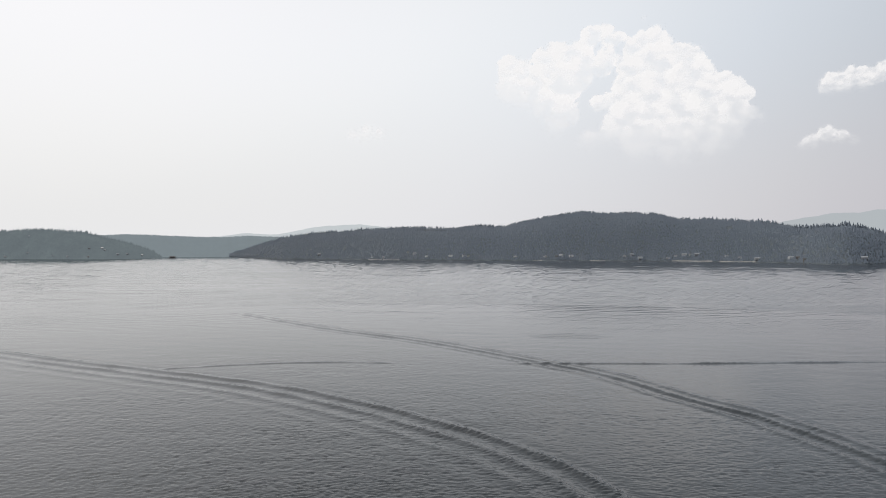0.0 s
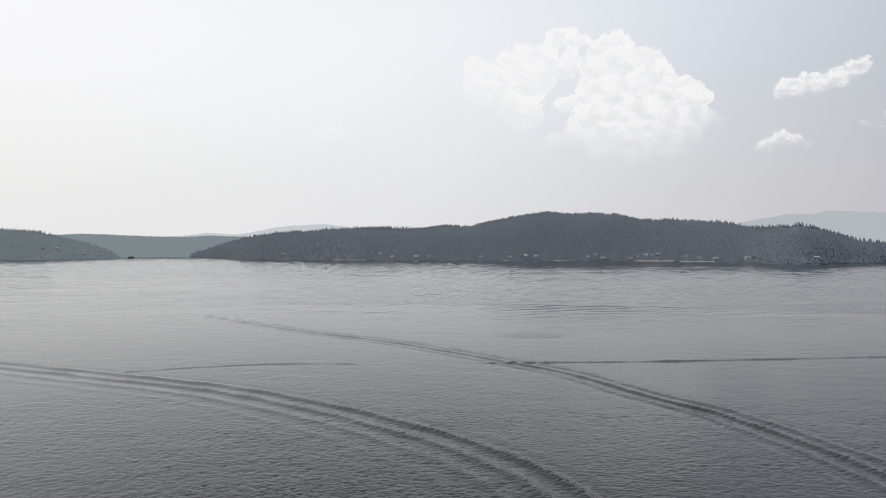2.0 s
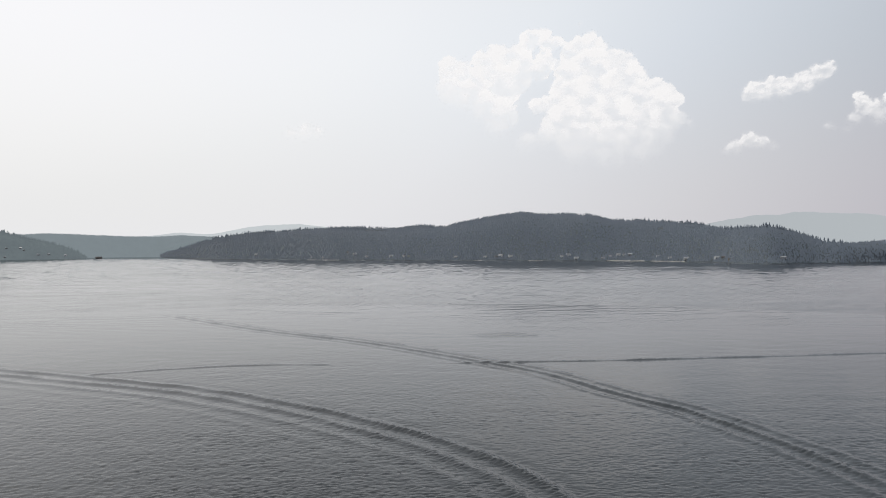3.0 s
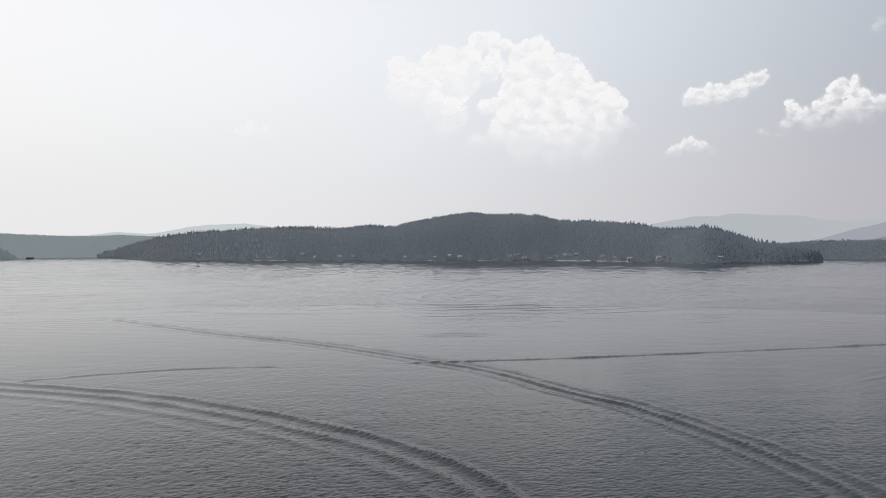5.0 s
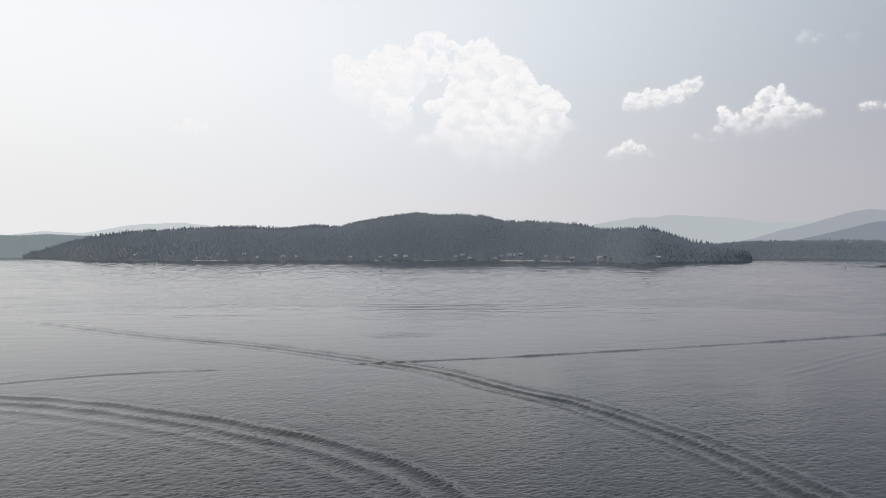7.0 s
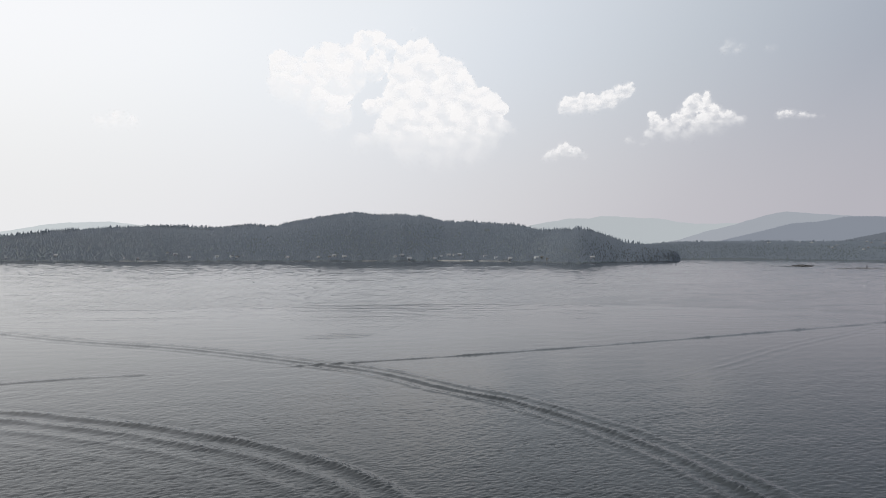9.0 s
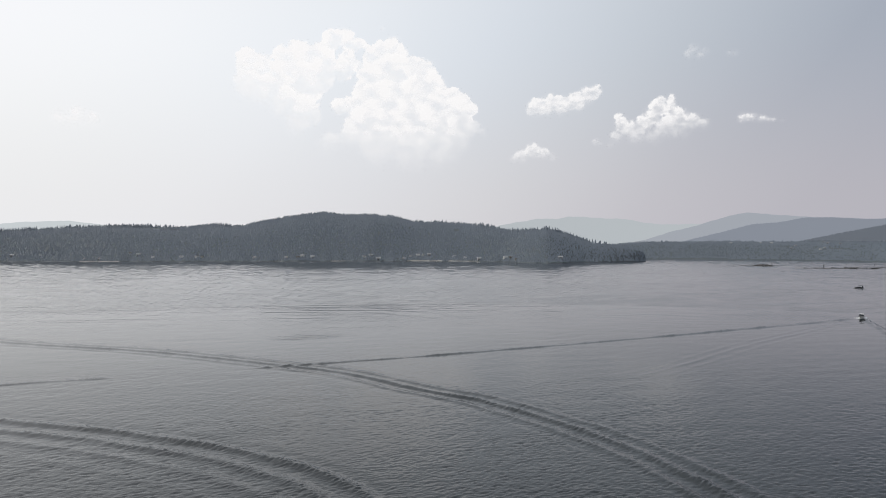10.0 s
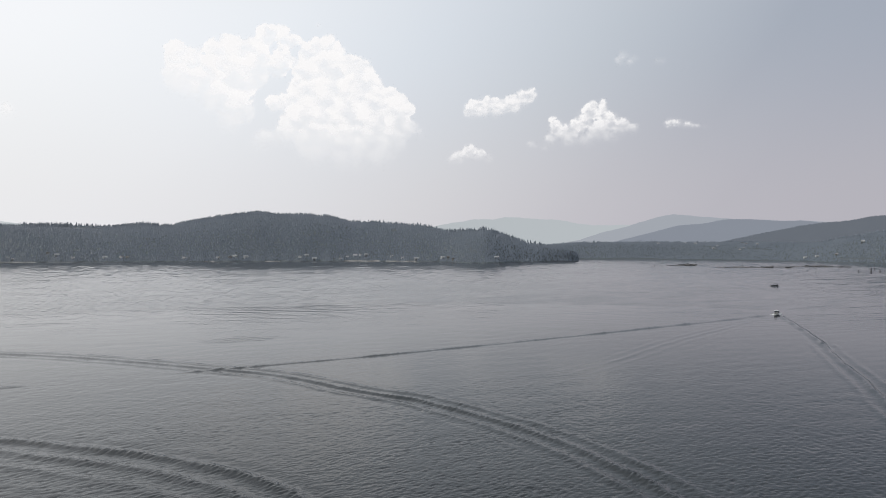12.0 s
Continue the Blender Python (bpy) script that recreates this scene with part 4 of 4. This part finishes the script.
def dock(long, wide):
    """A plank dock: stringers, deck boards and piles, reaching out along -y."""
    d = thing("dock", "weathered grey wooden dock standing in the lake", "dock", Matrix.Identity(4), "docks along the shore")
    for x in (-wide / 2 + 0.15, wide / 2 - 0.15):
        part("stringer", box(bmesh.new(), x - 0.1, x + 0.1, -long, 0, 0.55, 0.8), OLD_WOOD, d)
    n = 14
    for k in range(n):
        y = -long + (k + 0.5) * long / n
        part("board", box(bmesh.new(), -wide / 2, wide / 2, y - long / n * 0.46, y + long / n * 0.46, 0.8, 0.9), PALE_LOG, d)
    for y in (-long + 0.3, -long * 0.5, -0.3):
        for x in (-wide / 2 - 0.1, wide / 2 + 0.1):
            part("pile", tube(bmesh.new(), (x, y, -2.5), (x, y, 1.7), 0.16, 0.14, 7), OLD_WOOD, d)
    return d


first_dock = dock(22, 2.6)
for a in (-8.6, -5.9, -4.6, -1.9, 0.9, 2.6, 6.9, 9.7, 11.3, 13.6, 16.0, 17.4, 19.2, 20.6, 22.7, 25.0, 28.6, 30.2):
    r = float(MAIN.plan(np.array(a))[0])
    copy_thing(first_dock, facing(a, r + 3, _pick.uniform(-40, 40)))
for o in first_dock.children_recursive:
    bpy.data.objects.remove(o)
bpy.data.objects.remove(first_dock)


# ---- islet in the inlet ----
def islet():
    """A low rock with a dark boathouse on it."""
    rng = np.random.default_rng(4)
    bm = bmesh.new()
    bmesh.ops.create_icosphere(bm, subdivisions=3, radius=1.0)
    for v in bm.verts:
        n = noise.noise(v.co * 1.7) * 0.25 + noise.noise(v.co * 4) * 0.1
        v.co = Vector((v.co.x * 22, v.co.y * 12, v.co.z * 3.2 - 0.5)) * (1 + n)
    p = facing(-23.4, 3760)
    rock = part("rock", bm, STONE)
    rock.matrix_world = p
    tagged(rock, "low grey rock standing out of the lake", "rock")
    b = thing("boathouse", "dark wooden boathouse on a low rock", "boathouse", p)
    wall = part("wall", prism(bmesh.new(), [(-6, 0.5), (6, 0.5), (6, 9.0), (0, 12.5), (-6, 9.0)], -15, 15), BROWN_WALL, b)
    wall.rotation_euler = (0, 0, math.pi / 2)
    roof = part("roof", prism(bmesh.new(), [(-6.8, 8.6), (0, 12.6), (6.8, 8.6), (6.8, 9.0), (0, 13.1), (-6.8, 9.0)], -15.8, 15.8), BROWN_ROOF, b)
    roof.rotation_euler = (0, 0, math.pi / 2)
    for x in (-9, 0, 9):
        part("door", box(bmesh.new(), x - 2.5, x + 2.5, -6.12, -5.95, 0.6, 5.5), DARK_PLASTIC, b)


islet()


# ---- pilings and log booms ----
def piling(r, tall, seed):
    rng = np.random.default_rng(seed)
    bm = bmesh.new()
    rings = []
    for k, z in enumerate((-3.0, 0.0, tall * 0.5, tall)):
        w = r * (1.1 - 0.06 * k)
        rings.append([(w * math.cos(i * math.pi / 4) * rng.uniform(0.9, 1.1) + 0.05 * z * lean_of(seed), w * math.sin(i * math.pi / 4) * rng.uniform(0.9, 1.1),
                       z + (rng.uniform(-0.15, 0.15) if k == 3 else 0)) for i in range(8)])
    return loft(bm, rings)


def lean_of(seed):
    return ((seed * 37) % 11 - 5) / 5


POSTS = [(41.2, -1.27), (42.2, -1.22), (43.0, -1.17), (41.6, -0.99), (42.4, -0.97), (43.1, -0.99), (44.7, -0.99), (45.6, -1.01), (46.9, -1.15), (47.1, -1.15), (47.6, -1.0),
         (47.9, -1.05), (47.6, -1.44), (47.8, -1.39), (48.3, -1.34), (48.4, -1.34), (49.4, -0.95), (51.1, -1.08), (56.2, -1.2), (58.0, -1.18), (59.3, -1.17), (60.4, -1.16)]
for k, (a, e) in enumerate(POSTS):
    r = 40 / math.tan(radians(-e))
    post = part("piling", piling(0.5, (3.2, 4.2, 3.6, 5.0)[k % 4], k + 1), OLD_WOOD)
    post.matrix_world = facing(a, r)
    tagged(post, "weathered wooden piling standing in the shallow bay", "piling", "pilings in the bay")


def dolphin(a, e, tall, count):
    """A cluster of piles leaning together, bound with a cable near the top."""
    d = thing("mooring_dolphin", "cluster of dark wooden piles bound together in the lake", "mooring post", facing(a, 40 / math.tan(radians(-e))), "mooring dolphins in the bay")
    tall *= 0.72
    for k in range(count):
        w = 2 * math.pi * k / count
        part("pile", tube(bmesh.new(), (1.1 * math.cos(w), 1.1 * math.sin(w), -3), (0.45 * math.cos(w), 0.45 * math.sin(w), tall * (0.88 + 0.12 * (k % 3) / 2)), 0.33, 0.27, 8), OLD_WOOD, d)
    bm = bmesh.new()
    for z in (tall * 0.72, tall * 0.76):
        w = 0.95
        tube(bm, (0, 0, z), (0, 0, z + 0.14), w, w, 14)
    part("cable", bm, DARK_PLASTIC, d, "rusty binding cable")


for a, e, tall, count in ((62.7, -1.69, 6.0, 5), (63.5, -1.72, 8.5, 7), (63.5, -1.46, 6.0, 5), (63.7, -1.48, 5.5, 4), (64.05, -1.66, 6.0, 5), (54.7, -1.34, 8.0, 5), (53.4, -1.45, 4.5, 5)):
    dolphin(a, e, tall, count)


def log(long, r, seed):
    """A floating log: slightly bent, uneven, cut ends."""
    rng = np.random.default_rng(seed)
    rings = []
    for k in range(6):
        u = k / 5
        w = r * (1.1 - 0.3 * u) * rng.uniform(0.92, 1.08)
        rings.append([((u - 0.5) * long, w * math.cos(i * math.pi / 4) + 0.25 * math.sin(u * 3 + seed), w * math.sin(i * math.pi / 4)) for i in range(8)])
    return loft(bmesh.new(), rings)


LOGS = []
for k in range(6):
    o = part("log", log(14 + 2 * (k % 3), 0.55 + 0.06 * k, k + 2), (WET_LOG, PALE_LOG, WET_LOG)[k % 3])
    LOGS.append(o.data)
    bpy.data.objects.remove(o)


def boom(name, label, a, r, turn, rows, columns, pile_up, seed):
    """Logs lying side by side and end to end."""
    rng = random.Random(seed)
    b = thing(name, label, "log raft", facing(a, r, turn), "log booms in the bay")
    for i in range(columns):
        for j in range(rows):
            if rng.random() < 0.12:
                continue
            o = new("log", rng.choice(LOGS))
            o.parent = b
            o.matrix_basis = pose((i - columns / 2) * 16.5 + rng.uniform(-2, 2), j * 2.1 + rng.uniform(-0.6, 0.6), 0.12 + rng.uniform(0, 0.2), rng.uniform(0, 360), 0, rng.uniform(-9, 9))
    for k in range(pile_up):
        o = new("log", rng.choice(LOGS))
        o.parent = b
        o.matrix_basis = pose(rng.uniform(-0.1, 0.42) * columns * 16.5, rng.uniform(0, rows * 2.0), 1.0 + rng.uniform(0, 2.0), 0, rng.uniform(-14, 14), rng.uniform(0, 360))


boom("log_raft", "wide raft of floating logs heaped with driftwood", 50.2, 1760, 6, 14, 4, 36, 1)
boom("log_boom", "thin boom of floating logs end to end", 51.9, 1840, 4, 1, 2, 0, 2)
boom("log_boom", "thin boom of floating logs end to end", 54.3, 1590, 4, 2, 4, 0, 3)
boom("log_boom", "narrow raft of dark floating logs", 56.4, 1605, 5, 3, 7, 6, 4)
boom("log_boom", "narrow raft of dark floating logs", 59.2, 1740, -6, 3, 8, 6, 5)
boom("log_boom", "thin boom of floating logs end to end", 61.6, 1720, -4, 2, 3, 2, 6)
boom("log_boom", "thin boom of floating logs end to end", 55.4, 1700, 3, 1, 4, 0, 7)


# ---- boats ----
def hull_rings(long, wide, deep, fore):
    """Cross sections of a planing hull, stern at -y, bow at +y."""
    rings = []
    for k in range(9):
        u = k / 8
        w = wide / 2 * (1 - max(0, (u - 0.45) / 0.55) ** 2.2 * 0.96)
        keel = -0.35 + 0.55 * max(0, u - 0.55) ** 1.6 * 2.2
        top = deep + fore * u ** 2
        y = (u - 0.5) * long
        chine = keel + 0.38 * (top - keel)
        rings.append([(-w, y, top), (-w * 0.92, y, chine), (0, y, keel), (w * 0.92, y, chine), (w, y, top), (w * 0.55, y, top - 0.02), (0, y, top - 0.01), (-w * 0.55, y, top - 0.02)])
    return rings


def motorboat(m):
    b = thing("motorboat", "white motorboat with a dark canvas top under way", "boat", m)
    part("hull", loft(bmesh.new(), hull_rings(7.2, 2.6, 0.85, 0.35)), WHITE_GEL, b)
    part("cockpit", box(bmesh.new(), -0.95, 0.95, -2.9, 0.4, 0.80, 0.94, 0.03), DECKING, b, "dark cockpit sole")
    part("foredeck", prism(bmesh.new(), [(-1.0, 0.95), (1.0, 0.95), (0.7, 1.18), (-0.7, 1.18)], 0.5, 2.4), WHITE_GEL, b)
    part("windshield", loft(bmesh.new(), [[(-1.0, 0.55, 1.0), (1.0, 0.55, 1.0), (1.0, 0.62, 1.0), (-1.0, 0.62, 1.0)],
                                          [(-0.85, 0.0, 1.75), (0.85, 0.0, 1.75), (0.85, 0.07, 1.75), (-0.85, 0.07, 1.75)]]), TINTED, b, "dark tinted windshield")
    for x in (-0.5, 0.5):
        s = part("seat", box(bmesh.new(), x - 0.28, x + 0.28, -0.9, -0.3, 0.9, 1.3, 0.06), SEAT_VINYL, b)
        part("backrest", box(bmesh.new(), x - 0.28, x + 0.28, -1.02, -0.88, 1.25, 1.85, 0.05), SEAT_VINYL, s)
    part("bench", box(bmesh.new(), -0.95, 0.95, -2.9, -2.25, 0.9, 1.35, 0.06), SEAT_VINYL, b)
    top = part("canopy", loft(bmesh.new(), [[(x, y, 2.5 - 0.1 * x * x + dz) for x in (-1.15, -0.6, 0, 0.6, 1.15)] + [(x, y, 2.42 - 0.1 * x * x + dz) for x in (1.15, 0.6, 0, -0.6, -1.15)]
                                            for y, dz in ((-2.1, -0.05), (-1.2, 0.05), (-0.3, 0.03), (0.3, -0.06))]), WHITE_GEL, b, "pale canvas top")
    for x in (-1.1, 1.1):
        for y in (-1.9, 0.1):
            part("strut", tube(bmesh.new(), (x, y * 0.8 - 0.2, 0.9), (x, y, 2.34), 0.03, 0.03, 6), ALU, top)
    part("side_curtain", box(bmesh.new(), -1.12, 1.12, -2.12, -2.06, 1.4, 2.3), NAVY, b, "dark canvas curtain")
    for x in (-1.13, 1.09):
        part("side_curtain", box(bmesh.new(), x, x + 0.04, -2.0, -0.1, 1.35, 2.3), NAVY, b, "dark canvas curtain")
    motor = part("outboard_motor", box(bmesh.new(), -0.28, 0.28, -4.25, -3.65, 0.7, 1.45, 0.1), DARK_PLASTIC, b)
    part("leg", box(bmesh.new(), -0.1, 0.1, -4.1, -3.8, -0.6, 0.7), DARK_PLASTIC, motor)
    part("swim_platform", box(bmesh.new(), -1.1, 1.1, -4.0, -3.55, 0.28, 0.36, 0.02), WHITE_GEL, b)
    part("rub_rail", prism(bmesh.new(), [(-1.34, 0.8), (1.34, 0.8), (1.34, 0.88), (-1.34, 0.88)], -3.58, 0.2), DARK_PLASTIC, b)


def pontoon_boat(m):
    b = thing("pontoon_boat", "dark pontoon boat with a canopy lying at rest", "boat", m)
    for x in (-0.95, 0.95):
        p = part("pontoon", tube(bmesh.new(), (x, -3.8, 0.12), (x, 3.2, 0.12), 0.34, 0.34, 14), ALU, b)
        part("nose", tube(bmesh.new(), (x, 3.2, 0.12), (x, 4.3, 0.34), 0.34, 0.05, 14), ALU, p)
    part("deck", box(bmesh.new(), -1.3, 1.3, -3.7, 3.6, 0.48, 0.6, 0.02), DECKING, b)
    for x0, x1, y0, y1 in ((-1.28, -1.22, -3.4, 0.3), (-1.28, -1.22, 1.1, 3.4), (1.22, 1.28, -3.4, 3.4), (-1.22, -0.4, 3.34, 3.4), (0.4, 1.22, 3.34, 3.4), (-1.22, 1.22, -3.4, -3.34)):
        f = part("fence_panel", box(bmesh.new(), x0, x1, y0, y1, 0.66, 1.3), DARK_PLASTIC, b)
        part("rail", box(bmesh.new(), x0 - 0.015, x1 + 0.015, y0, y1, 1.3, 1.36), ALU, f)
    for x in (-0.85, 0.85):
        for y in (-2.6, 2.3):
            part("bench", box(bmesh.new(), x - 0.33, x + 0.33, y - 0.85, y + 0.85, 0.6, 1.15, 0.06), SEAT_VINYL, b)
    part("console", box(bmesh.new(), 0.4, 1.0, -0.4, 0.2, 0.6, 1.6, 0.06), DARK_PLASTIC, b)
    top = part("canopy", loft(bmesh.new(), [[(x, y, 2.95 - 0.1 * x * x + dz) for x in (-1.3, -0.7, 0, 0.7, 1.3)] + [(x, y, 2.8 - 0.1 * x * x + dz) for x in (1.3, 0.7, 0, -0.7, -1.3)]
                                            for y, dz in ((-3.5, -0.08), (-2.0, 0.04), (-0.6, 0.04), (0.9, -0.08))]), NAVY, b)
    for x in (-1.2, 1.2):
        for y in (-3.3, 0.7):
            part("strut", tube(bmesh.new(), (x, y * 0.6 - 0.5, 1.3), (x, y, 2.72), 0.035, 0.035, 6), ALU, top)
    part("enclosure", box(bmesh.new(), -1.2, 1.2, -3.3, -3.24, 1.36, 2.7), NAVY, b)
    motor = part("outboard_motor", box(bmesh.new(), -0.25, 0.25, -4.4, -3.8, 0.6, 1.3, 0.09), DARK_PLASTIC, b)
    part("leg", box(bmesh.new(), -0.09, 0.09, -4.2, -3.95, -0.6, 0.6), DARK_PLASTIC, motor)


def skiff(m, label):
    b = thing("skiff", label, "boat", m, "small boats far off on the lake")
    rings = hull_rings(4.8, 1.7, 0.55, 0.3)
    part("hull", loft(bmesh.new(), rings), DARK_PLASTIC, b)
    for y in (-1.2, 0.4):
        part("thwart", box(bmesh.new(), -0.7, 0.7, y - 0.15, y + 0.15, 0.56, 0.66, 0.02), OLD_WOOD, b)
    part("outboard_motor", box(bmesh.new(), -0.2, 0.2, -2.75, -2.35, 0.4, 1.1, 0.06), DARK_PLASTIC, b)


BOAT = pose(372.5, 240.0, 0.12, 3, 0, -68)
motorboat(BOAT)
pontoon_boat(pose(659.5, 428, 0.0, 0, 0, 60))
skiff(facing(51.9, 1312, 70), "small dark skiff lying in the bay")
skiff(facing(17.6, 2290, 70), "small dark skiff off the wooded shore")
skiff(facing(23.5, 2160, 60), "small dark skiff off the wooded shore")


def foam():
    """White churned water behind and beside the moving boat."""
    rng = np.random.default_rng(8)
    bm = bmesh.new()
    for k in range(260):
        back = rng.uniform(0, 1) ** 1.6 * 15 - 3.0
        side = rng.normal() * (0.75 + 0.10 * max(0, back))
        if back < 4 and abs(side) < 1.0:
            side = math.copysign(1.2 + rng.uniform(0, 0.7), side)
        r = rng.uniform(0.10, 0.26) * (1.15 - back / 22)
        h = r * rng.uniform(0.5, 1.1) + (0.12 if 3 < back < 7 else 0.04)
        bmesh.ops.create_icosphere(bm, subdivisions=1, radius=1.0, matrix=Matrix.Translation((side, -back, 0.05)) @ Matrix.Diagonal((r * 1.4, r * 1.7, h, 1)))
    ob = part("wake_foam", bm, painted("foam", (0.82, 0.84, 0.84), 0.7, grain=8.0, depth=0.05, bump=0.03))
    ob.matrix_world = BOAT
    tagged(ob, "white foam churned up behind the motorboat", "foam", kind="stuff")


foam()
